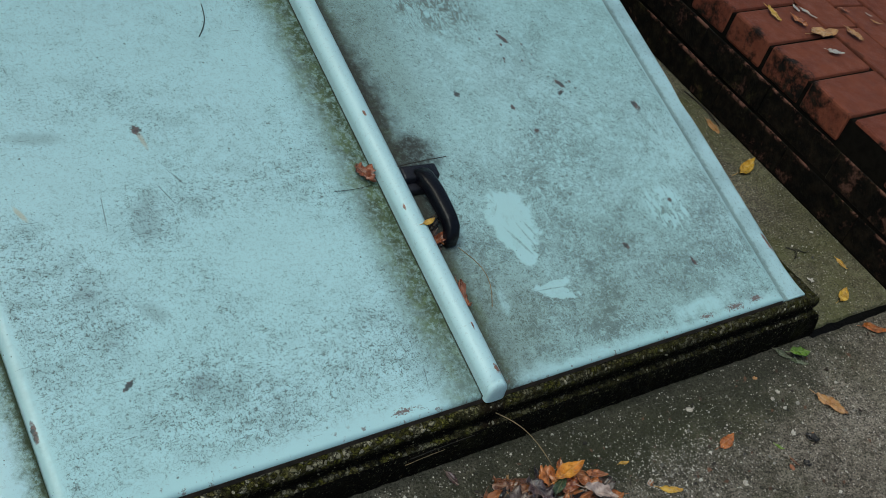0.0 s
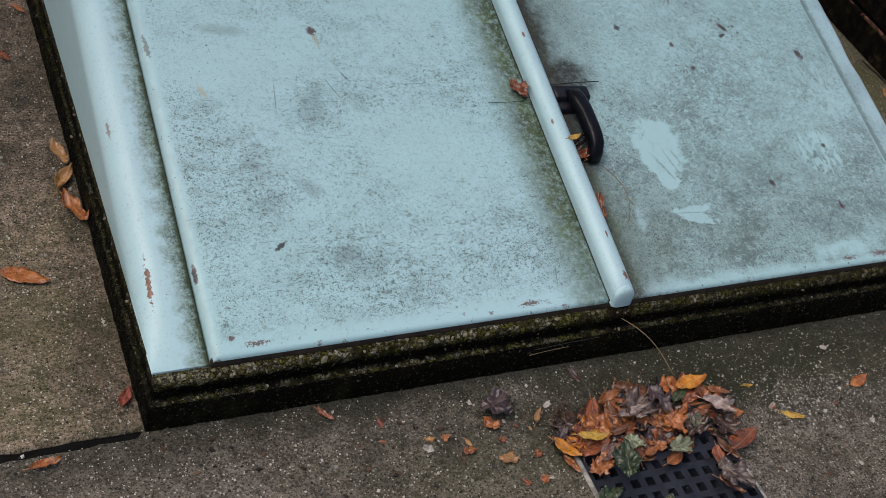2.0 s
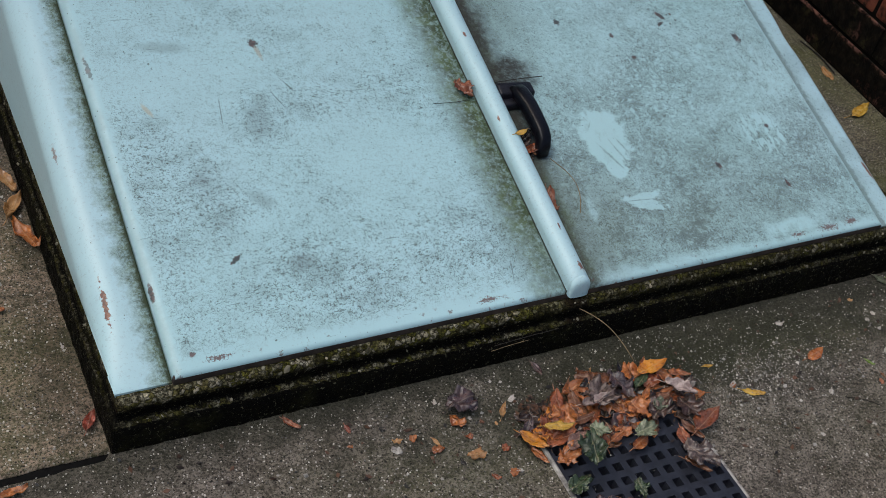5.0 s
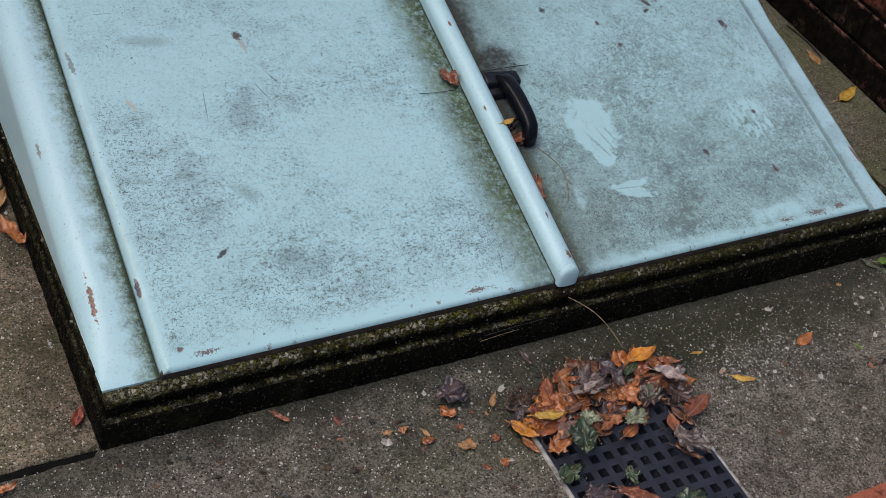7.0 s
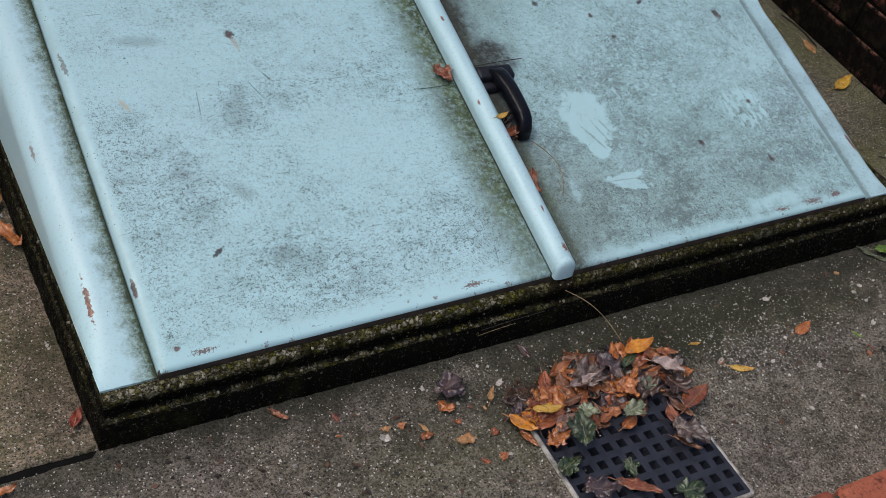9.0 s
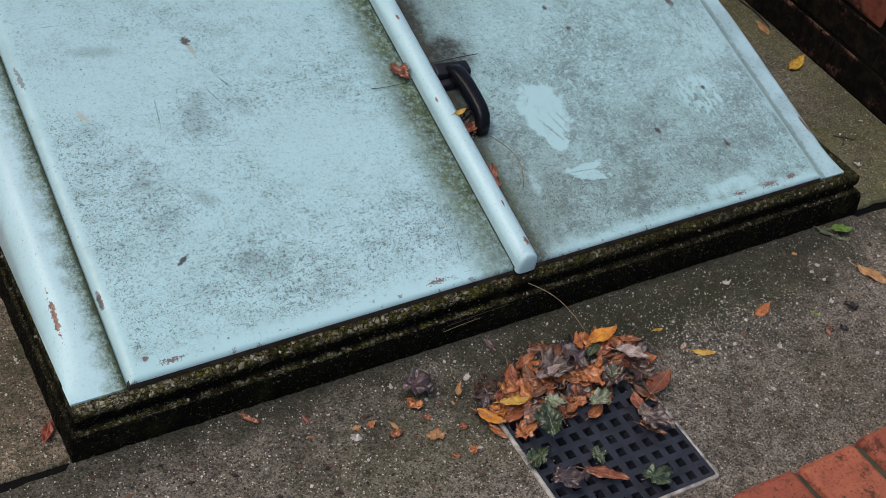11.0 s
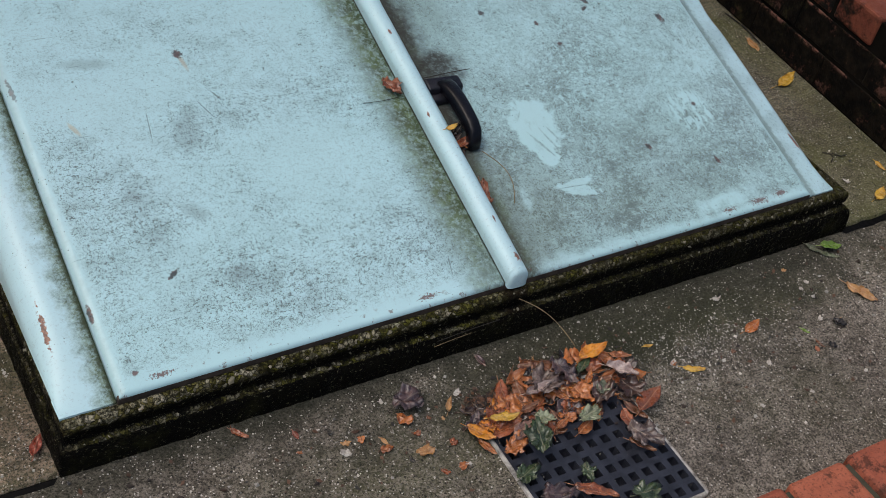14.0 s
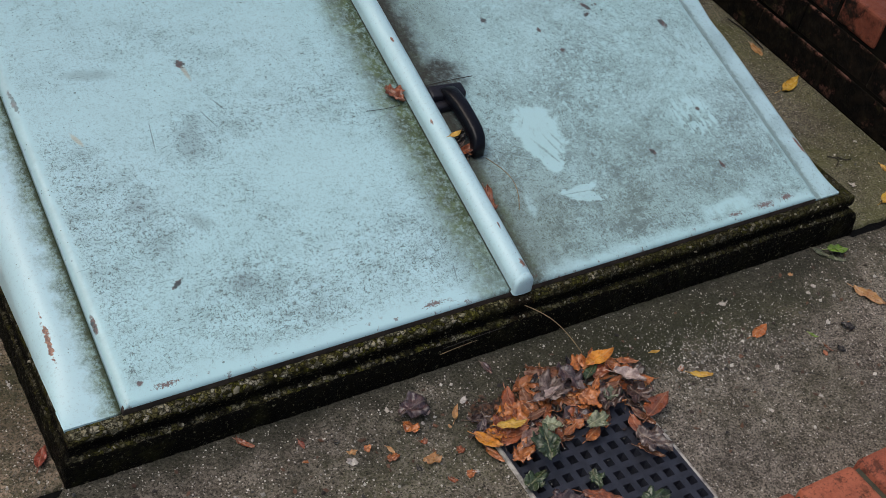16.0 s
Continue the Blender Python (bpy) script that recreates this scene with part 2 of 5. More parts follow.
            dull = m.mul(m.spot(0.87, 0.61, 0.07, 0.06, 0, 0.6, 1.0, 40), m.ramp(m.noise(1.0, 4.0, 0.7, m.at((60, 26, 1), 20), 2.5), 0.47, 0.56))
            color = m.mix(m.mul(dull, 0.7), color, (0.08, 0.08, 0.06))
            chips = m.most(
                m.spot(1.165, 0.374, 0.006, 0.009, 20, 0.3, 1.2, 300), m.spot(0.826, 0.440, 0.005, 0.005, 0, 0.3, 1.2, 300),
                m.spot(0.916, 0.404, 0.004, 0.004, 0, 0.3, 1.2, 300), m.spot(1.025, 0.418, 0.008, 0.003, 30, 0.3, 1.2, 300),
                m.spot(0.984, 0.144, 0.004, 0.006, 20, 0.3, 1.2, 300), m.spot(1.096, 0.092, 0.003, 0.007, 10, 0.3, 1.2, 300),
                m.spot(0.937, 0.358, 0.004, 0.004, 0, 0.3, 1.2, 300), m.spot(1.033, 0.434, 0.004, 0.011, 40, 0.3, 0.6, 150),
                m.spot(1.12, 0.20, 0.004, 0.004, 0, 0.3, 0.6, 150), m.spot(1.175, 0.010, 0.010, 0.004, 0, 0.3, 2.8, 420), m.spot(1.125, 0.007, 0.014, 0.004, 0, 0.3, 2.8, 420), m.spot(1.06, 0.006, 0.010, 0.003, 0, 0.3, 2.8, 420), m.spot(0.97, 0.53, 0.004, 0.012, 35, 0.3, 0.6, 150))
        else:
            smudge_shade = m.most(m.spot(0.183, 0.458, 0.030, 0.008, -8, 0.6, 0.8, 50), m.spot(0.269, 0.110, 0.016, 0.012, 20, 0.6, 0.8, 50),
                          m.spot(0.245, 0.206, 0.018, 0.010, -40, 0.6, 0.9, 60), m.spot(0.176, 0.246, 0.012, 0.010, 0, 0.7, 0.9, 60),
                          m.spot(0.282, 0.326, 0.016, 0.030, -20, 0.7, 0.9, 60), m.spot(0.185, 0.180, 0.007, 0.004, 0, 0.4, 0.8, 90))
            color = m.mix(m.mul(smudge_shade, 0.32), color, (0.12, 0.15, 0.165))
            chips = m.most(
                m.spot(0.313, 0.453, 0.006, 0.007, 20, 0.3, 1.2, 300), m.spot(0.185, 0.128, 0.009, 0.003, 35, 0.3, 1.2, 300),
                m.spot(0.0720, 0.105, 0.0025, 0.013, 0, 0.3, 1.0, 160), m.spot(0.0965, 0.018, 0.0035, 0.0035, 0, 0.3, 0.9, 190), m.spot(0.126, 0.008, 0.012, 0.003, 0, 0.3, 2.8, 420),
                m.spot(0.501, 0.008, 0.012, 0.003, 0, 0.3, 2.8, 420), m.mul(m.spot(0.0775, 0.432, 0.0028, 0.018, 4, 0.3, 1.3, 160), 0.7))
            scratch = m.most(m.spot(0.233, 0.346, 0.0008, 0.022, -9, 0.4, 0.9, 200), m.spot(0.318, 0.356, 0.0009, 0.014, 23, 0.4, 0.9, 200),
                             m.spot(0.554, 0.042, 0.0009, 0.014, -14, 0.4, 0.9, 200),
                             m.spot(0.341, 0.375, 0.0011, 0.010, 30, 0.4, 0.9, 200))
            color = m.mix(m.mul(scratch, 0.55), color, (0.045, 0.055, 0.058))
            stain = m.spot(0.136, 0.361, 0.003, 0.012, 25, 0.5, 0.6, 80)
            color = m.mix(m.mul(stain, 0.5), color, (0.50, 0.40, 0.24))
            streaky = m.spot(0.316, 0.437, 0.003, 0.013, 8, 0.6, 0.5, 80)
            color = m.mix(m.mul(streaky, 0.4), color, (0.42, 0.24, 0.07))
        lip = m.mul(m.ramp(m.axis("Y"), 0.016, 0.002), m.ramp(m.noise(75.0, 4.0, 0.7), 0.60, 0.66))
        chips = m.math("MAXIMUM", chips, m.mul(lip, 0.8))
        specks = m.mul(m.ramp(m.cells(120.0), 0.125, 0.08), m.ramp(m.noise(30.0), 0.47, 0.53))
        if right:
            chips = m.most(chips, m.mul(m.ramp(m.math("MULTIPLY_ADD", m.noise(260.0, 3.0), 0.16, m.cells(70.0, m.at((1.0, 0.7, 1)))), 0.26, 0.20),
                                        m.most(m.spot(0.955, 0.515, 0.050, 0.050, 0, 0.4, 0.8, 40), m.spot(1.040, 0.430, 0.022, 0.022, 0, 0.4, 0.8, 40), m.spot(0.985, 0.160, 0.020, 0.015, 0, 0.4, 0.8, 40), m.spot(1.15, 0.008, 0.075, 0.006, 0, 0.4, 0.8, 60))))
        rare = m.mul(m.ramp(m.math("MULTIPLY_ADD", m.noise(300.0, 3.0), 0.12, m.cells(42.0)), 0.145, 0.105), m.ramp(m.noise(11.0), 0.50, 0.56))
        nick = m.math("MAXIMUM", m.ramp(m.noise(1.0, 1.0, 0.5, m.at((14, 520, 1), 62)), 0.775, 0.79),
                      m.ramp(m.noise(1.0, 1.0, 0.5, m.at((18, 560, 1), -22, (3, 3, 0))), 0.775, 0.79))
        color = m.mix(m.mul(nick, 0.0 if right else 0.55), color, (0.06, 0.07, 0.07))
        color = m.mix(m.mul(m.math("MAXIMUM", specks, rare), 0.7), color, (0.025, 0.025, 0.024))
        color = m.mix(m.mul(chips, 0.9), color, m.mix(m.ramp(m.math("MULTIPLY_ADD", m.noise(120.0), 0.05, m.axis("Y")), 0.044, 0.052), (0.135, 0.072, 0.066), m.mix(m.ramp(m.noise(140.0), 0.40, 0.55), (0.10, 0.04, 0.035), (0.025, 0.02, 0.02))))
        rough = m.math("MAXIMUM", m.ramp(f, 0.0, 0.9, 0.36, 0.62), m.mul(smudge_shade if right else algae, 0.85))
    else:
        tint = m.mix(0.7, tint, (0.50, 0.715, 0.785))
        f = m.mul(m.ramp(fine, 0.54, 0.66), m.ramp(m.axis("X"), 1.15, 1.22, 0.22, 0.45))
        f = m.math("MULTIPLY_ADD", m.ramp(m.noise(20.0, 6.0), 0.42, 0.62, 0.35, 0.8), m.ramp(m.axis("X"), 1.15, 1.22, 0.08, 0.42), f)
        color = m.mix(f, tint, GRIME)
        seam = m.math("MINIMUM", m.math("ABSOLUTE", m.math("SUBTRACT", m.axis("X"), 0.068)),
                      m.math("ABSOLUTE", m.math("SUBTRACT", m.axis("X"), 1.248)))
        algae = m.ramp(m.math("MULTIPLY_ADD", m.noise(45.0, 7.0, 0.78), 0.06, seam), 0.064, 0.034)
        algae = m.mul(algae, m.ramp(m.noise(230.0, 6.0, 0.8), 0.40, 0.58, 0.55, 1.0))
        algae = m.mul(algae, m.ramp(m.axis("X"), 1.0, 1.1, 1.0, 0.12))
        # dark foot line: moss at left, painted contact shade at right
        foot = m.ramp(m.math("MULTIPLY_ADD", m.noise(110.0, 5.0, 0.75), 0.022, seam), 0.0205, 0.0125)
        color = m.mix(m.mul(algae, 0.95), color, m.mix(m.ramp(m.noise(60.0, 5.0, 0.75), 0.42, 0.58), (0.100, 0.138, 0.068), (0.040, 0.060, 0.018)))
        color = m.mix(m.mul(foot, m.ramp(m.axis("X"), 1.0, 1.1, 0.95, 0.50)), color, (0.035, 0.042, 0.012))
        chips = m.most(m.spot(0.645, 0.012, 0.004, 0.006, 0, 0.3, 1.6, 200), m.spot(0.640, 0.075, 0.0015, 0.005, 0, 0.3, 1.0, 200), m.spot(0.628, 0.26, 0.0015, 0.004, 0, 0.3, 1.0, 200), m.spot(0.636, 0.41, 0.002, 0.004, 0, 0.3, 1.2, 200), m.spot(0.018, 0.112, 0.0030, 0.026, -2, 0.2, 1.6, 150), m.mul(m.spot(0.010, 0.33, 0.0016, 0.012, 0, 0.3, 2.0, 200), 0.7),
                       m.spot(1.285, 0.097, 0.003, 0.018, 8, 0.3, 0.9, 100), m.spot(1.290, 0.37, 0.003, 0.04, 0, 0.3, 1.6, 120))
        specks = m.mul(m.ramp(m.cells(110.0), 0.10, 0.06), m.ramp(m.noise(24.0), 0.52, 0.58))
        color = m.mix(m.mul(specks, 0.8), color, (0.05, 0.035, 0.03))
        color = m.mix(chips, color, m.mix(m.ramp(m.noise(200.0), 0.4, 0.6), (0.26, 0.12, 0.08), (0.12, 0.06, 0.045)))
        rough = 0.36
    n = m.bump(m.noise(260.0, 3.0), 0.12, 0.0006)
    n = m.bump(m.noise(9.0, 2.0), 0.10, 0.004, n)
    return m.done(color, rough, n, spec=0.5)


def concrete_material(name, base, warm, moss_amount, damp, damp_shades=(), damp_shade_mix=0.9, bare=1.0, greens=(), browns=()):
    m = Mat(name)
    cloud = m.ramp(m.noise(3.2, 6.0, 0.62), 0.3, 0.72)
    c = m.mix(cloud, base, warm)
    c = m.mix(m.ramp(m.noise(40.0, 7.0, 0.75), 0.46, 0.62, 0.0, 0.6), c, (0.045, 0.040, 0.033))
    c = m.mix(m.ramp(m.noise(11.0, 6.0, 0.7), 0.46, 0.62, 0.0, 0.5), c, (0.04, 0.034, 0.026))
    grain = m.noise(270.0, 6.0, 0.75)
    c = m.mix(m.ramp(m.noise(75.0, 6.0, 0.75), 0.49, 0.57, 0.0, 0.66), c, (0.035, 0.030, 0.022))
    c = m.mix(m.ramp(grain, 0.49, 0.545, 0.0, 0.85), c, (0.018, 0.016, 0.013))
    c = m.mix(m.ramp(m.noise(240.0, 6.0, 0.75, m.at((1, 1, 1), 0, (3, 5, 0))), 0.53, 0.58, 0.0, 0.6), c, (0.36, 0.32, 0.26))
    green = m.mul(m.ramp(m.noise(2.1, 7.0, 0.75, m.at((1, 1, 1), 0, (7, 1, 0))), 0.46, 0.66), moss_amount)
    c = m.mix(m.mul(green, m.ramp(m.noise(200.0, 4.0, 0.7), 0.3, 0.6, 0.4, 1.0)), c, (0.085, 0.092, 0.028))
    for b in browns:
        c = m.mix(m.mul(m.spot(*b, 0.9, 0.9, 14), 0.42), c, m.mix(0.4, (0.070, 0.056, 0.046), c))
    for g in greens:
        c = m.mix(m.mul(m.spot(*g, 0.9, 0.9, 22), m.ramp(m.noise(170.0, 5.0, 0.7), 0.36, 0.60, 0.10, 0.46)), c, (0.090, 0.096, 0.034))
    # aggregate: pale and dark grains of two sizes in the worn surface
    for scale, lim, p_pale, p_dark in ((300.0, 0.34, 0.82, 0.80), (170.0, 0.27, 0.90, 0.87)):
        vec = m.at((1, 1, 1), 17, (scale, 2.0, 0.0))
        sz = m.math("MULTIPLY_ADD", m.noise(scale * 2.0, 3.0), 0.5, m.cells(scale, vec))
        kx = m.n.new("ShaderNodeSeparateColor")
        m.t.links.new(m.cells(scale, vec, out="Color"), kx.inputs[0])
        edge = m.ramp(sz, lim + 0.30, lim + 0.18)
        pale = m.mul(edge, m.ramp(kx.outputs[0], p_pale, p_pale + 0.02))
        dark = m.mul(edge, m.ramp(kx.outputs[1], p_dark, p_dark + 0.02))
        c = m.mix(m.mul(pale, m.ramp(kx.outputs[2], 0.0, 1.0, 0.30 * bare, 0.9 * bare)), c, (0.62, 0.59, 0.54))
        c = m.mix(m.mul(dark, 0.9), c, (0.008, 0.007, 0.007))
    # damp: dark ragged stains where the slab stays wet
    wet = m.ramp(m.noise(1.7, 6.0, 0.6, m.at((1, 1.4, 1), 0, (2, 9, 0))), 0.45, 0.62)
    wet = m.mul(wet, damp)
    # darker spots: damp, with the shade at the plinth's foot painted in
    damp_shade = 0.0
    for p in damp_shades:
        damp_shade = m.math("MAXIMUM", damp_shade, m.spot(*p, 0.7, 0.8, 18))
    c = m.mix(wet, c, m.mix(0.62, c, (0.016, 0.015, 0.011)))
    if damp_shades:
        c = m.mix(m.mul(damp_shade, damp_shade_mix), c, m.mix(0.22, (0.012, 0.015, 0.008), c))
    rough = m.ramp(m.noise(8.0, 4.0), 0.3, 0.7, 0.42, 0.75)
    n = m.bump(grain, 0.8, 0.0016)
    n = m.bump(m.noise(45.0, 5.0), 0.35, 0.004, n)
    return m.done(c, rough, n, spec=0.14)


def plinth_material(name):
    """Wet black, shaded concrete; moss and bared aggregate on its crest and its ridge."""
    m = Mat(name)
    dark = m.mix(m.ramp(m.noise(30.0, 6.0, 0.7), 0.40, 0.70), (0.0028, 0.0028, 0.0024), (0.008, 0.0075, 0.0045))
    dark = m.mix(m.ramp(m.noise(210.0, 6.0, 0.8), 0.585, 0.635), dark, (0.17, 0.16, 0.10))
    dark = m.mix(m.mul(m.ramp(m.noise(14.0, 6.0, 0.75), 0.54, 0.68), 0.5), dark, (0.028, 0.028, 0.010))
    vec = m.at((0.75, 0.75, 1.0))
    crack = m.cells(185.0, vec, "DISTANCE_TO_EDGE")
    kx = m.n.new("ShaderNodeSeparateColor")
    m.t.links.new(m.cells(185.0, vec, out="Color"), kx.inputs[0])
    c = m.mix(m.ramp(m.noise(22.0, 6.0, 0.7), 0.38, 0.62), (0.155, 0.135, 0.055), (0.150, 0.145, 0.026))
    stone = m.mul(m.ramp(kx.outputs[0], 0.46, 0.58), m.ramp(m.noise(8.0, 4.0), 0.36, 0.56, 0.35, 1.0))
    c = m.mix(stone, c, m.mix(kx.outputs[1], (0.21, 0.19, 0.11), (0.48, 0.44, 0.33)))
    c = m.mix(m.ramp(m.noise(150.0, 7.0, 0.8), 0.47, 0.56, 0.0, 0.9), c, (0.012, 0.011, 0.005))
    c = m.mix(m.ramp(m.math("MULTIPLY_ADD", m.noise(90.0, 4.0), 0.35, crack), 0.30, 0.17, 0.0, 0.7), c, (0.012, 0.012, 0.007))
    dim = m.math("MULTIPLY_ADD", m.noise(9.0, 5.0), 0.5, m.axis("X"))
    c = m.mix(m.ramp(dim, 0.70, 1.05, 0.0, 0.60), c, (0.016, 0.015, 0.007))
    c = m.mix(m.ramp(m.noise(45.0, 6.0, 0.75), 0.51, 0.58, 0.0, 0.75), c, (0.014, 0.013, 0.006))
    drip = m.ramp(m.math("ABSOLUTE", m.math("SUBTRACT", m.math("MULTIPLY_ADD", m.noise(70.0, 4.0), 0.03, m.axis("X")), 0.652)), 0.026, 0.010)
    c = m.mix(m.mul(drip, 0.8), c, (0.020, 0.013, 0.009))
    # face shade and lit top edges go into the colour by height
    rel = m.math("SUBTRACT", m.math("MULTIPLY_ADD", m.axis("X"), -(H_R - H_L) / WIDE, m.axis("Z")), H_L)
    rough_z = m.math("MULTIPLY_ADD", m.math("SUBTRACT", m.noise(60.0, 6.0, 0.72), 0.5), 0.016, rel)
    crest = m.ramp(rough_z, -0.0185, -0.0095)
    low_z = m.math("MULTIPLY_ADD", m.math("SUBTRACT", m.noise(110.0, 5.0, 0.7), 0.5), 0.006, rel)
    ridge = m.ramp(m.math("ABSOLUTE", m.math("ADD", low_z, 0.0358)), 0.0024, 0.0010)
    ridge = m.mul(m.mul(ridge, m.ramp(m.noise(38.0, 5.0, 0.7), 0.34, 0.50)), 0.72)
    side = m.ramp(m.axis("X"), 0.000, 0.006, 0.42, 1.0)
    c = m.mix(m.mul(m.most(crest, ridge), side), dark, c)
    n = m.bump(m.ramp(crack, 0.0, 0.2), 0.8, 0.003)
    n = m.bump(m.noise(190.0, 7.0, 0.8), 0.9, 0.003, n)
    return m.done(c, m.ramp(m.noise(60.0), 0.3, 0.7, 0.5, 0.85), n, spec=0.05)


def stone_material(name, low, high, rough=0.6):
    m = Mat(name)
    i = m.n.new("ShaderNodeNewGeometry").outputs["Random Per Island"]
    return m.done(m.mix(i, low, high), rough, m.bump(m.noise(300.0), 0.4, 0.001))


def brick_material(name, soiled, edge_soil=0.0, tone=1.0):
    m = Mat(name)
    r = m.random()
    m.co = m.scatter()
    g = m.n.new("ShaderNodeTexCoord").outputs["Generated"]
    sep = m.n.new("ShaderNodeSeparateXYZ")
    m.t.links.new(g, sep.inputs[0])
    c = m.mix(r, tuple(v * tone for v in (0.26, 0.075, 0.045)), tuple(v * tone for v in (0.33, 0.105, 0.06)))
    c = m.mix(m.ramp(m.noise(28.0, 6.0, 0.7), 0.35, 0.75, 0.0, 0.8), c, tuple(v * tone for v in (0.19, 0.055, 0.035)))
    c = m.mix(m.ramp(m.noise(150.0, 4.0, 0.7), 0.5, 0.8, 0.0, 0.7), c, (0.10, 0.03, 0.02))
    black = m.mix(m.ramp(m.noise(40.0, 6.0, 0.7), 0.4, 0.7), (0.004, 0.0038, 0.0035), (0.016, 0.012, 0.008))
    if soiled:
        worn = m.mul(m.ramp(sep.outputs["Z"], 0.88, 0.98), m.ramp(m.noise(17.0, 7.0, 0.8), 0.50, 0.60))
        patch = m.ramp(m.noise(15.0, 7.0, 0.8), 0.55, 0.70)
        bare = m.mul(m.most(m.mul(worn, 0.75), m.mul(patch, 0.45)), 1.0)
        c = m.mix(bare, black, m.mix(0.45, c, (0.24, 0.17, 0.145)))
        c = m.mix(m.mul(m.ramp(m.noise(9.0, 6.0, 0.75, m.at((1, 1, 1), 0, (3, 3, 3))), 0.56, 0.68), 0.6), c, (0.050, 0.042, 0.018))
        c = m.mix(m.mul(m.ramp(m.noise(330.0, 4.0, 0.8), 0.68, 0.74), 0.5), c, (0.22, 0.2, 0.17))
    else:
        front = m.math("MULTIPLY_ADD", m.noise(16.0, 7.0, 0.8), 0.5, sep.outputs["X"])
        wander = m.math("MULTIPLY_ADD", m.noise(9.0, 6.0, 0.72), 0.75, m.mul(front, 0.75))
        face = m.ramp(wander, 0.60, 0.49)
        crust = m.most(face, m.mul(m.ramp(m.noise(11.0, 7.0, 0.8), 0.60, 0.74), 0.55))
        c = m.mix(m.mul(crust, edge_soil), c, black)
    if tone > 1.0:
        mottle = m.mul(m.ramp(m.noise(38.0, 7.0, 0.78), 0.50, 0.60), m.ramp(m.noise(11.0, 4.0), 0.42, 0.58, 0.15, 1.0))
        c = m.mix(m.mul(mottle, 0.78), c, (0.035, 0.018, 0.012))
        c = m.mix(m.ramp(m.noise(190.0, 4.0, 0.7), 0.56, 0.64, 0.0, 0.6), c, (0.05, 0.02, 0.014))
    n = m.bump(m.noise(220.0, 5.0, 0.7), 0.5, 0.002)
    n = m.bump(m.noise(55.0, 5.0, 0.7), 0.45, 0.004, n)
    return m.done(c, m.ramp(m.noise(30.0), 0.3, 0.7, 0.5, 0.85), n, spec=0.05 if soiled else 0.15)


def leaf_material(name, a, b, dark):
    m = Mat(name)
    own, away = m.co, m.scatter()
    m.co = away
    c = m.mix(m.ramp(m.noise(60.0, 5.0, 0.6), 0.35, 0.65), a, b)
    c = m.mix(m.mul(m.random(), 0.45), c, dark)
    c = m.mix(m.ramp(m.noise(110.0, 6.0, 0.75), 0.52, 0.64, 0.0, 0.70), c, dark)
    c = m.mix(m.ramp(m.noise(42.0, 5.0, 0.7, m.at((1, 1, 1), 0, (2, 7, 3))), 0.50, 0.62, 0.0, 0.75), c, dark)
    # midrib and side veins
    m.co = own
    ay = m.math("ABSOLUTE", m.axis("Y"))
    rib = m.ramp(ay, 0.0010, 0.0004)
    side = m.math("SINE", m.mul(m.math("MULTIPLY_ADD", ay, -1.1, m.axis("X")), 900.0))
    vein = m.math("MAXIMUM", rib, m.ramp(side, 0.90, 1.0, 0.0, 0.25))
    c = m.mix(m.mul(vein, 0.45), c, m.mix(0.45, a, (0.45, 0.36, 0.25)))
    n = m.bump(vein, 0.5, 0.0012)
    m.co = away
    n = m.bump(m.noise(170.0, 4.0, 0.7), 0.55, 0.0016, n)
    return m.done(c, m.ramp(m.noise(90.0), 0.35, 0.65, 0.16, 0.45), n, spec=0.5, coat=0.3)


M_LEFT = paint_material("weathered_blue_paint_left", "left")
M_RIGHT = paint_material("weathered_blue_paint_right", "right")
M_FRAME = paint_material("blue_paint_frame")
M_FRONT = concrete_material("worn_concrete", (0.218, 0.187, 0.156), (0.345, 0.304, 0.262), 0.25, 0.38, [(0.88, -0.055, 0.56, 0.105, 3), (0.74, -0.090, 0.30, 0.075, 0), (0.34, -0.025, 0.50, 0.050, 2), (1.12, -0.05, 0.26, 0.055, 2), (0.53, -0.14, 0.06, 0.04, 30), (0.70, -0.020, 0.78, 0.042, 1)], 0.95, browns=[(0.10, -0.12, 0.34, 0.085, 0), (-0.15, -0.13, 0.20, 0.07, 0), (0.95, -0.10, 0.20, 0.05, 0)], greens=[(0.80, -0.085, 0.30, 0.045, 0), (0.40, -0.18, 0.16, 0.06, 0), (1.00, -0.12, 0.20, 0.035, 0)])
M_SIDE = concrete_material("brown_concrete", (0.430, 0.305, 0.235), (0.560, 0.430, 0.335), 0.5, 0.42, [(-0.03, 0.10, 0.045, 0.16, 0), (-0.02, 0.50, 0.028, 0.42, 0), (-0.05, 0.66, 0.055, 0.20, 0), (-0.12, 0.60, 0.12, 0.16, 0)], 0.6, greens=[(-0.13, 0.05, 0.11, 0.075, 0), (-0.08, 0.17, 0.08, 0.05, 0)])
M_STRIP = concrete_material("mossy_concrete", (0.21, 0.185, 0.135), (0.19, 0.175, 0.100), 0.75, 0.30, bare=0.7, greens=[(1.46, 0.00, 0.18, 0.05, 0), (1.60, 0.30, 0.040, 0.45, 4), (1.37, 0.20, 0.04, 0.22, 0)])
M_PLINTH = plinth_material("shaded_wet_mossy_concrete")
M_PEBBLE = stone_material("pale_pebbles", (0.10, 0.09, 0.055), (0.30, 0.27, 0.20))
M_CRUMB = stone_material("leaf_crumbs", (0.006, 0.006, 0.006), (0.10, 0.045, 0.022))
M_GRIT = stone_material("grit", (0.02, 0.02, 0.022), (0.60, 0.57, 0.52))
M_BRICK = brick_material("orange_red_brick", False, 0.35, 1.15)
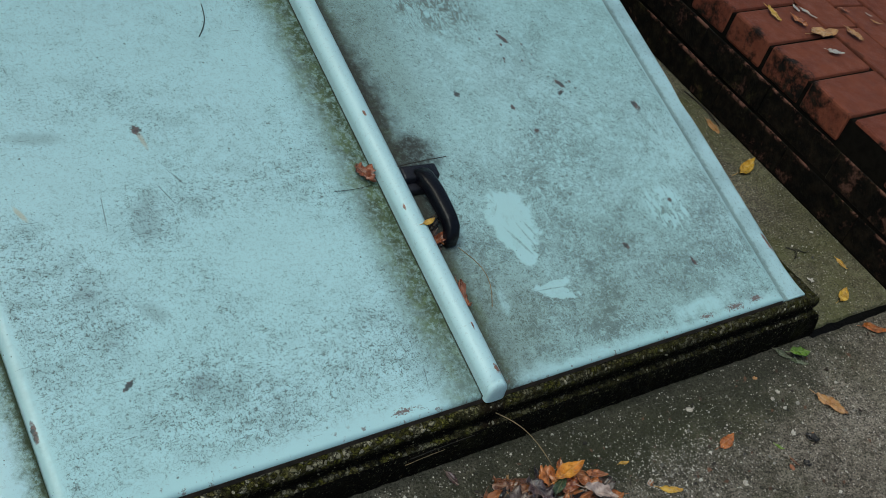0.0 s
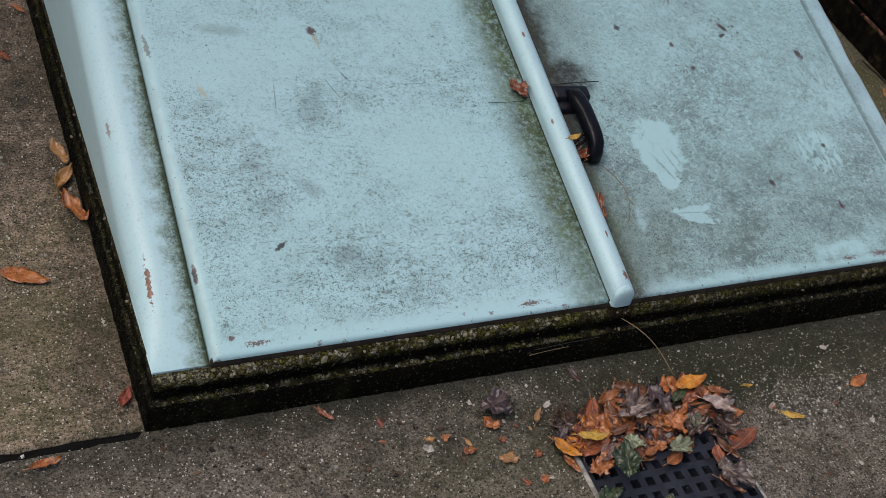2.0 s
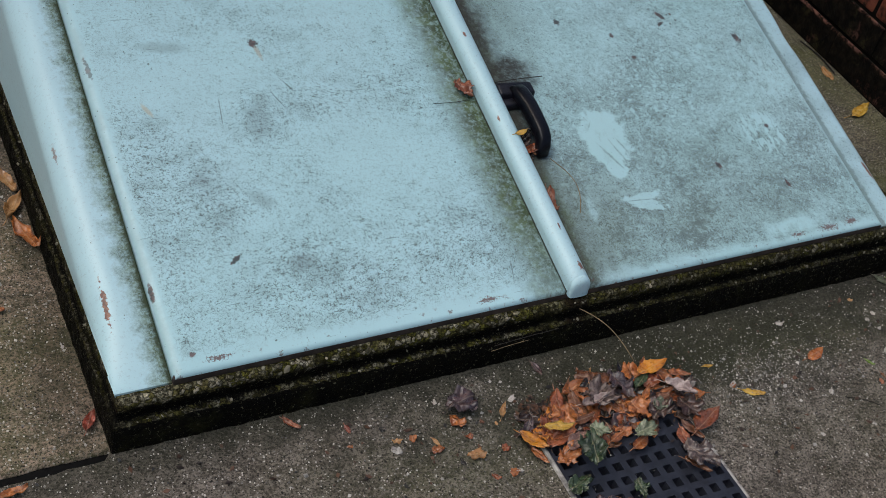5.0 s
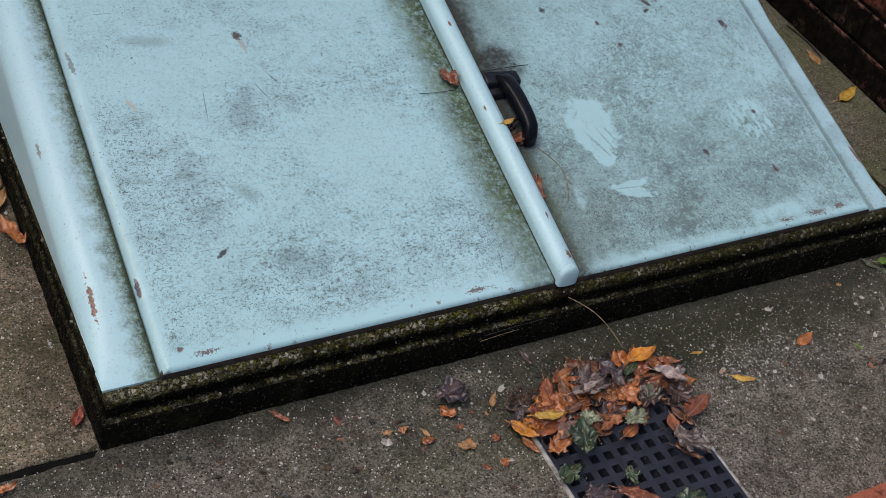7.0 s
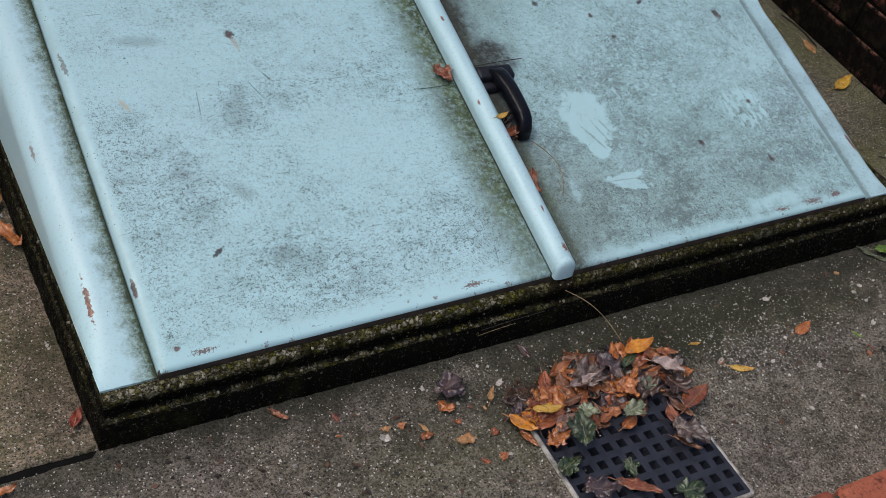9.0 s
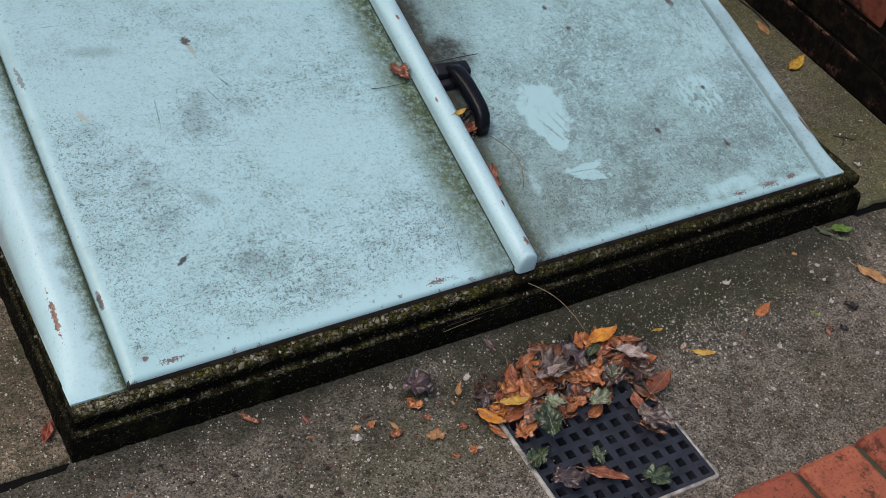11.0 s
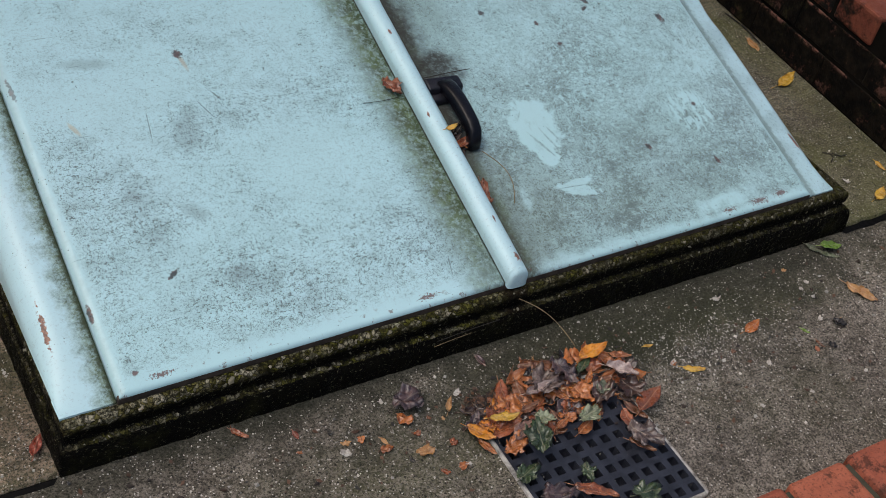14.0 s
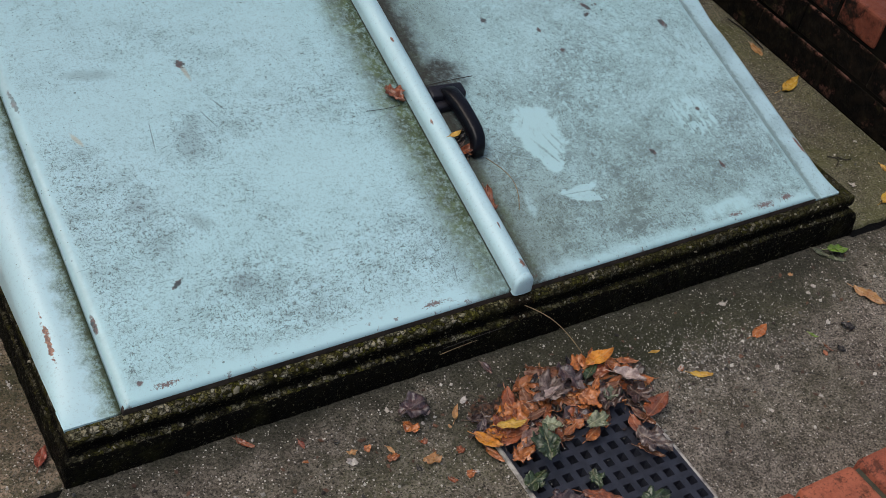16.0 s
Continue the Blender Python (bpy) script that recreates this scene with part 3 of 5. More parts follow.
M_EDGE = brick_material("red_brick_black_nose", False, 1.0, 0.62)
M_TERRACE = brick_material("terrace_brick", False, 0.5, 0.62)
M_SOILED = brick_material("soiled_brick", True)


def plain(name, color, rough=0.5, metal=0.0, scale=120.0, vary=0.5, rel=0.3, spec=0.5):
    m = Mat(name)
    dark = tuple(v * vary for v in color)
    c = m.mix(m.ramp(m.noise(scale, 5.0, 0.65), 0.35, 0.7), color, dark)
    return m.done(c, rough, m.bump(m.noise(scale * 2.5, 4.0), rel, 0.001), metal, spec)


M_SOIL = plain("damp_soil", (0.009, 0.008, 0.007), 0.95, 0, 40, spec=0.1)
M_TAR = plain("black_joint_filler", (0.004, 0.004, 0.004), 0.55, 0, 60, 0.4, 0.9, spec=0.12)
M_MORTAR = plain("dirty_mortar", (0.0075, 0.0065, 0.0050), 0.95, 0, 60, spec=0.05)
M_JOINT = plain("mossy_mortar", (0.05, 0.048, 0.03), 0.9, 0, 60)
M_GRATE = plain("black_plastic", (0.030, 0.033, 0.046), 0.40, 0, 60, 0.5, 0.5, spec=0.35)
M_RIM = plain("chalky_rim", (0.44, 0.42, 0.39), 0.8, 0, 70, 0.25)
M_PIT = plain("drain_depth_shade", (0.004, 0.004, 0.004), 0.95, spec=0.05)
M_HANDLE = plain("black_rubbery_plastic", (0.0035, 0.0035, 0.007), 0.30, 0, 160, 0.4, 0.5, spec=0.30)
M_BRACKET = plain("black_steel", (0.010, 0.010, 0.017), 0.42, 0.0, 160, 0.4, 0.6, spec=0.4)
# lip and sill: rust with the shade under the leaf edge painted in
M_LIP = plain("rusty_shaded_steel", (0.046, 0.033, 0.026), 0.7, 0.0, 50, 0.3)
M_STRAW = plain("dry_straw", (0.30, 0.22, 0.12), 0.7)
M_TWIG = plain("dark_twig", (0.02, 0.016, 0.013), 0.7)
M_HOUSE = plain("house_wall_render", (0.30, 0.28, 0.25), 0.85, 0, 6, 0.75)

LEAF = {
    "amber": leaf_material("amber_leaf", (0.62, 0.26, 0.025), (0.55, 0.19, 0.02), (0.25, 0.08, 0.02)),
    "orange": leaf_material("orange_leaf", (0.48, 0.17, 0.045), (0.36, 0.11, 0.03), (0.14, 0.045, 0.02)),
    "rust": leaf_material("rust_leaf", (0.34, 0.10, 0.035), (0.24, 0.065, 0.025), (0.09, 0.03, 0.018)),
    "red": leaf_material("red_leaf", (0.32, 0.07, 0.045), (0.23, 0.05, 0.03), (0.10, 0.03, 0.02)),
    "brown": leaf_material("brown_leaf", (0.22, 0.085, 0.035), (0.15, 0.055, 0.025), (0.05, 0.022, 0.014)),
    "dark_brown": leaf_material("dark_brown_leaf", (0.075, 0.038, 0.030), (0.05, 0.027, 0.023), (0.02, 0.014, 0.012)),
    "grey_brown": leaf_material("grey_brown_leaf", (0.155, 0.110, 0.095), (0.085, 0.058, 0.052), (0.03, 0.022, 0.022)),
    "pink_brown": leaf_material("pink_brown_leaf", (0.30, 0.18, 0.14), (0.22, 0.12, 0.09), (0.10, 0.05, 0.04)),
    "purple": leaf_material("purple_leaf", (0.085, 0.066, 0.078), (0.11, 0.055, 0.050), (0.022, 0.017, 0.020)),
    "pale": leaf_material("pale_leaf", (0.45, 0.37, 0.34), (0.33, 0.24, 0.22), (0.18, 0.12, 0.11)),
    "tan": leaf_material("tan_leaf", (0.52, 0.30, 0.12), (0.42, 0.21, 0.075), (0.22, 0.10, 0.04)),
    "yellow": leaf_material("yellow_leaf", (0.65, 0.42, 0.07), (0.58, 0.33, 0.05), (0.32, 0.17, 0.03)),
    "green": leaf_material("green_leaf", (0.20, 0.36, 0.035), (0.15, 0.27, 0.03), (0.07, 0.12, 0.02)),
    "dark_green": leaf_material("dark_green_leaf", (0.040, 0.070, 0.028), (0.070, 0.095, 0.050), (0.016, 0.026, 0.012)),
    "pale_green": leaf_material("pale_green_leaf", (0.30, 0.34, 0.22), (0.20, 0.225, 0.14), (0.08, 0.09, 0.05)),
    "grey_green": leaf_material("grey_green_leaf", (0.12, 0.15, 0.09), (0.16, 0.17, 0.12), (0.06, 0.07, 0.04)),
    "soaked": leaf_material("soaked_leaf", (0.016, 0.010, 0.007), (0.010, 0.007, 0.006), (0.006, 0.005, 0.005)),
    "white": leaf_material("bleached_leaf", (0.55, 0.52, 0.48), (0.45, 0.42, 0.38), (0.25, 0.22, 0.2)),
}


# ---- building helpers ----
def mesh_of(name, bm, *mats):
    me = bpy.data.meshes.new(name)
    bmesh.ops.recalc_face_normals(bm, faces=bm.faces)
    bm.to_mesh(me)
    bm.free()
    for mt in mats:
        me.materials.append(mt)
    return me


def thing(name, bm, mat, label, category, group="", kind="", matrix=None):
    mats = mat if isinstance(mat, (list, tuple)) else [mat]
    ob = new(name, mesh_of(name, bm, *mats))
    if matrix is not None:
        ob.matrix_world = matrix
    return tagged(ob, label, category, group, kind)


def part(name, bm, mat, parent, label="", kind="", matrix=None):
    mats = mat if isinstance(mat, (list, tuple)) else [mat]
    ob = new(name, mesh_of(name, bm, *mats))
    hang(ob, parent, matrix)
    return tagged(ob, label, kind=kind)


def world_of(ob):
    m = ob.matrix_basis.copy()
    while ob.parent:
        m = ob.parent.matrix_basis @ ob.matrix_parent_inverse @ m
        ob = ob.parent
    return m


def hang(ob, parent, matrix=None):
    ob.parent = parent
    ob.matrix_parent_inverse = world_of(parent).inverted()
    if matrix is not None:
        ob.matrix_basis = matrix


def empty(name, x, y, z, label, category):
    e = new(name)
    e.matrix_basis = pose(x, y, z)
    return tagged(e, label, category)


def smooth(bm, only=None):
    for f in bm.faces:
        f.smooth = True if only is None else only(f)


def box(bm, x0, x1, y0, y1, z0, z1, bevel=0.0, seg=2):
    r = bmesh.ops.create_cube(bm, size=1.0)
    vs = r["verts"]
    for v in vs:
        v.co = Vector(((x0 + x1) / 2 + v.co.x * (x1 - x0), (y0 + y1) / 2 + v.co.y * (y1 - y0), (z0 + z1) / 2 + v.co.z * (z1 - z0)))
    if bevel:
        es = list({e for v in vs for e in v.link_edges})
        bmesh.ops.bevel(bm, geom=es, offset=bevel, segments=seg, profile=0.5, affect="EDGES")
    return bm


def strip(bm, rows, closed=False, mat=0, soft=True):
    """Skin a list of equally long rows of points with quads."""
    vr = [[bm.verts.new(p) for p in r] for r in rows]
    for a, b in zip(vr, vr[1:]):
        n = len(a)
        for i in range(n if closed else n - 1):
            j = (i + 1) % n
            f = bm.faces.new((a[i], a[j], b[j], b[i]))
            f.smooth, f.material_index = soft, mat
    return vr


def tube(bm, pts, radius, sides=6):
    pts = [Vector(p) for p in pts]
    rows = []
    for i, p in enumerate(pts):
        d = (pts[min(i + 1, len(pts) - 1)] - pts[max(i - 1, 0)]).normalized()
        u = d.cross(Vector((0.31, 0.17, 0.93))).normalized()
        w = d.cross(u)
        r = radius if not isinstance(radius, (list, tuple)) else radius[i]
        rows.append([p + r * (math.cos(6.2832 * k / sides) * u + math.sin(6.2832 * k / sides) * w) for k in range(sides)])
    vr = strip(bm, rows, closed=True)
    bm.faces.new(list(reversed(vr[0])))
    bm.faces.new(vr[-1])


def deck(x, y, up=0.0):
    return Vector((x, y, H_L + (H_R - H_L) * x / WIDE + SLOPE * y + up))


# ---- ground ----
def ragged_slab(x0, x1, y0, y1, sides, top=0.0, deep=0.03, seed=1):
    """A slab with worn, slightly wandering edges on the sides named (of 'NSEW')."""
    rnd = random.Random(seed)
    bm = bmesh.new()
    pts = []

    def run(ax, ay, bx, by, rough):
        n = max(2, int(math.hypot(bx - ax, by - ay) / 0.02)) if rough else 1
        n = min(n, 400)
        for i in range(n):
            t = i / n
            k = 0.0
            if rough:
                k = 0.004 * noise.noise(Vector((ax + (bx - ax) * t * 30, ay + (by - ay) * t * 30, seed))) + rnd.uniform(-0.0012, 0.0012)
            dx, dy = by - ay, -(bx - ax)
            s = math.hypot(dx, dy)
            pts.append((ax + (bx - ax) * t + dx / s * k, ay + (by - ay) * t + dy / s * k))

    run(x0, y0, x1, y0, "S" in sides)
    run(x1, y0, x1, y1, "E" in sides)
    run(x1, y1, x0, y1, "N" in sides)
    run(x0, y1, x0, y0, "W" in sides)
    cx, cy = (x0 + x1) / 2, (y0 + y1) / 2
    top_ring = [bm.verts.new((cx + (p[0] - cx) * (1 - 0.006 / abs(x1 - x0)), cy + (p[1] - cy) * (1 - 0.006 / abs(y1 - y0)), top)) for p in pts]
    mid = [bm.verts.new((p[0], p[1], top - 0.004)) for p in pts]
    low = [bm.verts.new((p[0], p[1], top - deep)) for p in pts]
    bm.faces.new(top_ring)
    for a, b in ((top_ring, mid), (mid, low)):
        for i in range(len(a)):
            j = (i + 1) % len(a)
            bm.faces.new((a[i], b[i], b[j], a[j]))
    return bm


bm = bmesh.new()
bmesh.ops.create_grid(bm, x_segments=8, y_segments=8, size=120)
for v in bm.verts:
    v.co.z = -0.02
thing("ground", bm, M_SOIL, "dark damp soil under the paving", "ground", kind="structure")


PITCH, TURN = 0.0223, -1.33
GX, GY = 0.6297, -0.2398
G = Matrix.Translation((GX, GY, 0.0)) @ Matrix.Rotation(radians(TURN), 4, "Z")


def front_slab():
    """The slab before the plinth, with a ragged far edge and a square opening for the drain."""
    bm = bmesh.new()
    half = PITCH * 5 + 0.0030
    cx, cy = -PITCH * 0.5, -PITCH * 0.5
    c = [(G @ Vector((cx + sx * half, cy + sy * half, 0))).xy for sx, sy in ((-1, -1), (1, -1), (1, 1), (-1, 1))]
    far = []
    n = 330
    for i in range(n + 1):
        x = -1.6 + 3.6 * i / n
        if -0.012 < x < 1.338:
            far.append((x, -0.020))
            continue
        far.append((x, (-0.0335 if x > 0 else -0.0330 + 0.022 * max(x, -0.25)) + 0.003 * noise.noise(Vector((x * 28, 2, 0))) + 0.002 * noise.noise(Vector((x * 120, 5, 0)))))
    far = [(-4.0, -0.0335)] + far + [(4.0, -0.0335)]
    k = min(range(len(far)), key=lambda i: abs(far[i][0] - GX))
    top = [bm.verts.new((x, y - 0.003, 0.0)) for x, y in far]
    mid = [bm.verts.new((x, y, -0.004)) for x, y in far]
    low = [bm.verts.new((x, y, -0.03)) for x, y in far]
    hole = [bm.verts.new((p.x, p.y, 0.0)) for p in c]
    deep = [bm.verts.new((p.x, p.y, -0.018)) for p in c]
    near = [bm.verts.new((x, -5.0, 0.0)) for x in (-4.0, GX, 4.0)]
    bm.faces.new([near[0], near[1], hole[0], hole[3]] + top[k::-1])
    bm.faces.new([near[1], near[2]] + top[:k - 1:-1] + [hole[3], hole[2], hole[1], hole[0]])
    for a, b in ((top, mid), (mid, low)):
        for i in range(len(a) - 1):
            bm.faces.new((a[i], a[i + 1], b[i + 1], b[i]))
    for i in range(4):
        j = (i + 1) % 4
        bm.faces.new((hole[i], hole[j], deep[j], deep[i]))
    return bm


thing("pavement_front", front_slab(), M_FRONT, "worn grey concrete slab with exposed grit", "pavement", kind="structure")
bm = bmesh.new()
box(bm, -4.0, 4.0, -0.048, 0.0, -0.018, -0.0055)
thing("joint_filler", bm, M_TAR, "black wet filler in the joint between the slabs", "paving joint", kind="structure")
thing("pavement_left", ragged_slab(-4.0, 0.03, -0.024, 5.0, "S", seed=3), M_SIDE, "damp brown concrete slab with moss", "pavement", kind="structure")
thing("pavement_right", ragged_slab(1.27, 1.78, -0.018, 5.0, "S", seed=4), M_STRIP, "narrow mossy concrete strip beside the brick edge", "pavement", kind="structure")

# house wall that the bulkhead leans on
bm = bmesh.new()
box(bm, -4.0, 1.6, DEPTH + 0.02, DEPTH + 0.32, -0.02, 3.0)
thing("wall_house", bm, M_HOUSE, "plain rendered house wall behind the bulkhead", "wall", kind="structure")

# ---- concrete plinth ----
bulk = empty("cellar_bulkhead", 0.65, 0.0, 0.0, "pale blue painted steel cellar bulkhead, stained, on a low concrete plinth", "cellar door")


def plinth():
    """Two worn tiers round three sides: each row is (outward, height)."""
    prof = [(-0.10, -0.004), (0.000, -0.004), (0.004, -0.006), (0.0065, -0.011), (0.0075, -0.018), (0.0065, -0.025), (0.005, -0.030),
            (0.0060, -0.0335), (0.0095, -0.0345), (0.0130, -0.0360), (0.0160, -0.0400), (0.0185, -0.0480), (0.0200, -0.062), (0.0210, -0.075), (0.0215, -0.10)]
    x0, x1, y0, y1 = 0.004, 1.322, -0.009, DEPTH + 0.01
    path = []
    n = 150
    for i in range(n):
        path.append((x0, y1 + (y0 - y1) * i / n, -1, 0))
    path.append((x0, y0, -1, -1))
    n = 420
    for i in range(1, n):
        path.append((x0 + (x1 - x0) * i / n, y0, 0, -1))
    path.append((x1, y0, 1, -1))
    n = 150
    for i in range(1, n + 1):
        path.append((x1, y0 + (y1 - y0) * i / n, 1, 0))
    bm = bmesh.new()
    rows = []
    for px, py, ox, oy in path:
        row = []
        h = H_L + (H_R - H_L) * px / WIDE
        for o, z in prof:
            zz = max(h + z, -0.01) if z > -0.09 else -0.012
            x, y = px + ox * (o * 0.65 if ox < 0 and o > 0 else o), py + oy * o
            if o > -0.05:
                p = Vector((x * 38, y * 38, zz * 60))
                k = 0.0010 * noise.noise(p) + 0.0014 * noise.noise(p * 3.1)
                k2 = 0.0010 * noise.noise(p * 2.3 + Vector((5, 2, 1)))
                x, y, zz = x + ox * k, y + oy * k, zz + (k2 if z > -0.06 else 0)
            row.append((x, y, zz))
        rows.append(row)
    strip(bm, rows)
    return bm


curb = part("plinth", plinth(), M_PLINTH, bulk, "wet black concrete plinth, shade in its faces' colour, mossy aggregate along the top")

# pebbles bared along the plinth's upper edge and ridge
bm = bmesh.new()
rnd = random.Random(11)
for i in range(330):
    r = rnd.random()
    size = rnd.uniform(0.0008, 0.0025) * (1.0 if rnd.random() < 0.92 else 1.7)
    ridge = rnd.random() < 0.28
    up = rnd.uniform(-0.024, -0.006) if not ridge else rnd.uniform(-0.040, -0.034)
    out = (0.0065 if not ridge else 0.0130) - 0.0018
    if r < 0.88:
        x = rnd.uniform(0.0, 1.32)
        pos = (x, -0.009 - out, H_L + (H_R - H_L) * x / WIDE + up)
    elif r < 0.92:
        pos = (0.004 - out, rnd.uniform(0, 0.9), H_L + up)
    else:
        pos = (1.322 + out, rnd.uniform(0, 0.6), H_R + up)
    q = bmesh.ops.create_icosphere(bm, subdivisions=1, radius=1.0)["verts"]
    e = Euler((rnd.uniform(0, 3), rnd.uniform(0, 3), rnd.uniform(0, 3))).to_matrix()
    for v in q:
        s = Vector((v.co.x * size * 1.5, v.co.y * size, v.co.z * size * 0.75)) * rnd.uniform(0.75, 1.25)
        v.co = Vector(pos) + e @ s
part("pebble", bm, M_PEBBLE, curb, "pale pebbles bared in the plinth", kind="stuff")


# ---- steel frame of the bulkhead ----
def side_frame(left):
    """The flange beside a leaf, rolled over into an upright cheek that stands on the plinth."""
    bm = bmesh.new()
    rows = []
    n = 90
    for i in range(n + 1):
        y = DEPTH * (i / n) ** 1.25
        up = SLOPE * y
        x_in = 0.0670 if left else 1.2395
        base = H_L if left else H_R
        row = []
        r_h = 0.034 if left else 0.016
        r_v = min(r_h, up)
        x_out = 0.0 if left else WIDE - 0.002 - 0.002 * y - 0.004 * math.exp(-((y - 0.375) / 0.025) ** 2)
        sgn = 1 if left else -1
        tilt = (H_R - H_L) / WIDE
        top = lambda x: H_L + tilt * x + up
        row.append((x_out + sgn * 0.001, y, base - 0.0035))
        for k in range(1, 5):
            row.append((x_out, y, base + (up - r_v) * k / 4))
        for k in range(1, 11):
            a = math.pi / 2 * k / 10
            x = x_out + sgn * r_h * (1 - math.cos(a))
            row.append((x, y, top(x) - r_v * (1 - math.sin(a))))
        for k in range(1, 6):
            x = x_out + sgn * r_h + (x_in - x_out - sgn * r_h) * k / 5
            row.append((x, y, top(x)))
        row.append((x_in + sgn * 0.0006, y, top(x_in) - 0.0015))
        row.append((x_in + sgn * 0.0006, y, top(x_in) - 0.014))
        row.append((x_in + sgn * 0.03, y, top(x_in) - 0.014))
        rows.append(row)
    strip(bm, rows)
    # folded front edge
    first = rows[0]
    strip(bm, [[(p[0], p[1], p[2]) for p in first[:-3]], [(p[0], p[1] - 0.0022, p[2] - 0.0008) for p in first[:-3]],
               [(p[0], p[1] - 0.0022, p[2] - 0.0042) for p in first[:-3]], [(p[0], p[1] + 0.03, p[2] - 0.0042) for p in first[:-3]]], soft=False)
    return bm


part("side_frame", side_frame(True), M_FRAME, bulk, "blue steel cheek with a mossy seam and a rust streak")
part("side_frame", side_frame(False), M_FRAME, bulk, "blue steel cheek with chipped edge")

# sill strip under the leaves' front edge
bm = bmesh.new()
rows = []
for i in range(2):
    x = 0.066 + (1.240 - 0.066) * i
    b = deck(x, 0)
    rows.append([(x, 0.05, b.z + 0.0), (x, 0.004, b.z - 0.003), (x, -0.001, b.z - 0.004), (x, -0.001, b.z - 0.009), (x, 0.05, b.z - 0.009)])
strip(bm, rows, soft=False)
part("sill", bm, M_LIP, bulk, "rusty steel sill strip with shade painted in")


# ---- the two leaves ----
def leaf_panel(x0, x1, seed):
    """A pressed steel sheet, its edges rolled down; slightly wavy."""
    r, rv = 0.013, RISE - 0.001
    xs = [(x0, -RISE - 0.004)]
    xs += [(x0 + r * (1 - math.cos(a)), -rv * (1 - math.sin(a))) for a in [math.pi / 2 * k / 8 for k in range(0, 9)]]
    nx = 34
    xs += [(x0 + r + (x1 - x0 - 2 * r) * k / nx, 0.0) for k in range(1, nx)]
    xs += [(x1 - r * (1 - math.sin(a)), -rv * (1 - math.cos(a))) for a in [math.pi / 2 * k / 8 for k in range(0, 9)]]
    xs += [(x1, -RISE - 0.004)]
    rf = 0.0055
    ys = [(0.006, -0.0160), (-0.002, -0.0160), (-0.0046, -0.0152), (-0.0050, -0.0120), (-0.0042, -0.0095), (-0.004, -0.0058)]
    ys += [(-0.004 + rf * (1 - math.cos(a)), -rf * (1 - math.sin(a))) for a in [math.pi / 2 * k / 6 for k in range(1, 7)]]
    ny = 60
    ys += [(0.004 + (DEPTH - 0.02) * k / ny, 0.0) for k in range(1, ny + 1)]
    ys += [(DEPTH - 0.014, -0.0095)]
    rows = []
    for y, dy in ys:
        row = []
        for x, dx in xs:
            d = min(dx, dy)
            w = 0.0009 * noise.noise(Vector((x * 5, y * 4, seed)))
            row.append(deck(x, y, RISE + d + (w if d == 0 else 0)))
        rows.append(row)
    bm = bmesh.new()
    strip(bm, rows)
    # front faces below the roll take the rust-and-shade colour
    for f in bm.faces:
        c = f.calc_center_median()
        if c.y < 0.008 and c.z < deck(c.x, c.y, RISE - 0.0052).z:
            f.material_index = 1
    return bm


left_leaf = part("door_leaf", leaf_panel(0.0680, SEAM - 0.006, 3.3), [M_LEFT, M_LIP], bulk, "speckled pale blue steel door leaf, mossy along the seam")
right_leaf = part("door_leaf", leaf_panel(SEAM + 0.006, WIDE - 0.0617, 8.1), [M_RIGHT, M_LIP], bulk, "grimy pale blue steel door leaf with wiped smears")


# ---- round cover strip on the seam ----
def cover_strip():
    bm = bmesh.new()
    R, up0, mid = 0.0164, RISE + 0.0080, SEAM + 0.0034
    y0, y1 = -0.0010, DEPTH - 0.03

    def ring(y, s, drop=0.0):
        row = [deck(mid - R * s - 0.0004, y, RISE - 0.005)]
        for k in range(19):
            a = math.pi * (-0.06 + 1.12 * k / 18)
            row.append(deck(mid - R * s * math.cos(a), y, up0 - drop + R * s * math.sin(a)))
        row.append(deck(mid + R * s + 0.0004, y, RISE - 0.005))
        return row

    n = 60
    rows = [ring(y1 + (y0 - y1) * i / n, 1.0) for i in range(n + 1)]
    # crimped band, then a shallow domed cap that closes the end
    rows += [ring(y0 - 0.0008, 0.965), ring(y0 - 0.0020, 0.965), ring(y0 - 0.0026, 1.0), ring(y0 - 0.0058, 1.0), ring(y0 - 0.0080, 0.97, 0.0003),
             ring(y0 - 0.0096, 0.90, 0.0010), ring(y0 - 0.0107, 0.77, 0.0022), ring(y0 - 0.0113, 0.55, 0.0042), ring(y0 - 0.0116, 0.22, 0.0070)]
    vr = strip(bm, rows)
    bm.faces.new(vr[-1])
    return bm


part("cover_strip", cover_strip(), M_FRAME, bulk, "rounded blue steel strip over the seam of the two leaves")

# ---- handle ----
handle = new("handle")
hang(handle, bulk, None)
handle.matrix_basis = Matrix.Translation(deck(0.69, 0.27, RISE))
tagged(handle, "black pull handle, wet, on a short bracket")
bm = bmesh.new()
for x0, x1, y0, y1, u0, u1 in ((0.652, 0.714, 0.301, 0.322, 0.0, 0.021), (0.652, 0.692, 0.288, 0.301, 0.0, 0.012)):
    k = bmesh.new()
    box(k, x0, x1, y0, y1, 0, 1)
    for v in k.verts:
        v.co = deck(v.co.x, v.co.y, RISE + (u0 if v.co.z < 0.5 else u1) - (0.004 if v.co.z > 0.5 and v.co.x > 0.7 else 0))
    me = bpy.data.meshes.new("tmp")
    k.to_mesh(me)
    k.free()
    bm.from_mesh(me)
    bpy.data.meshes.remove(me)
bmesh.ops.bevel(bm, geom=list(bm.edges), offset=0.003, segments=2, profile=0.5, affect="EDGES")
smooth(bm)
part("bracket", bm, M_BRACKET, handle, "black steel bracket")
bm = bmesh.new()
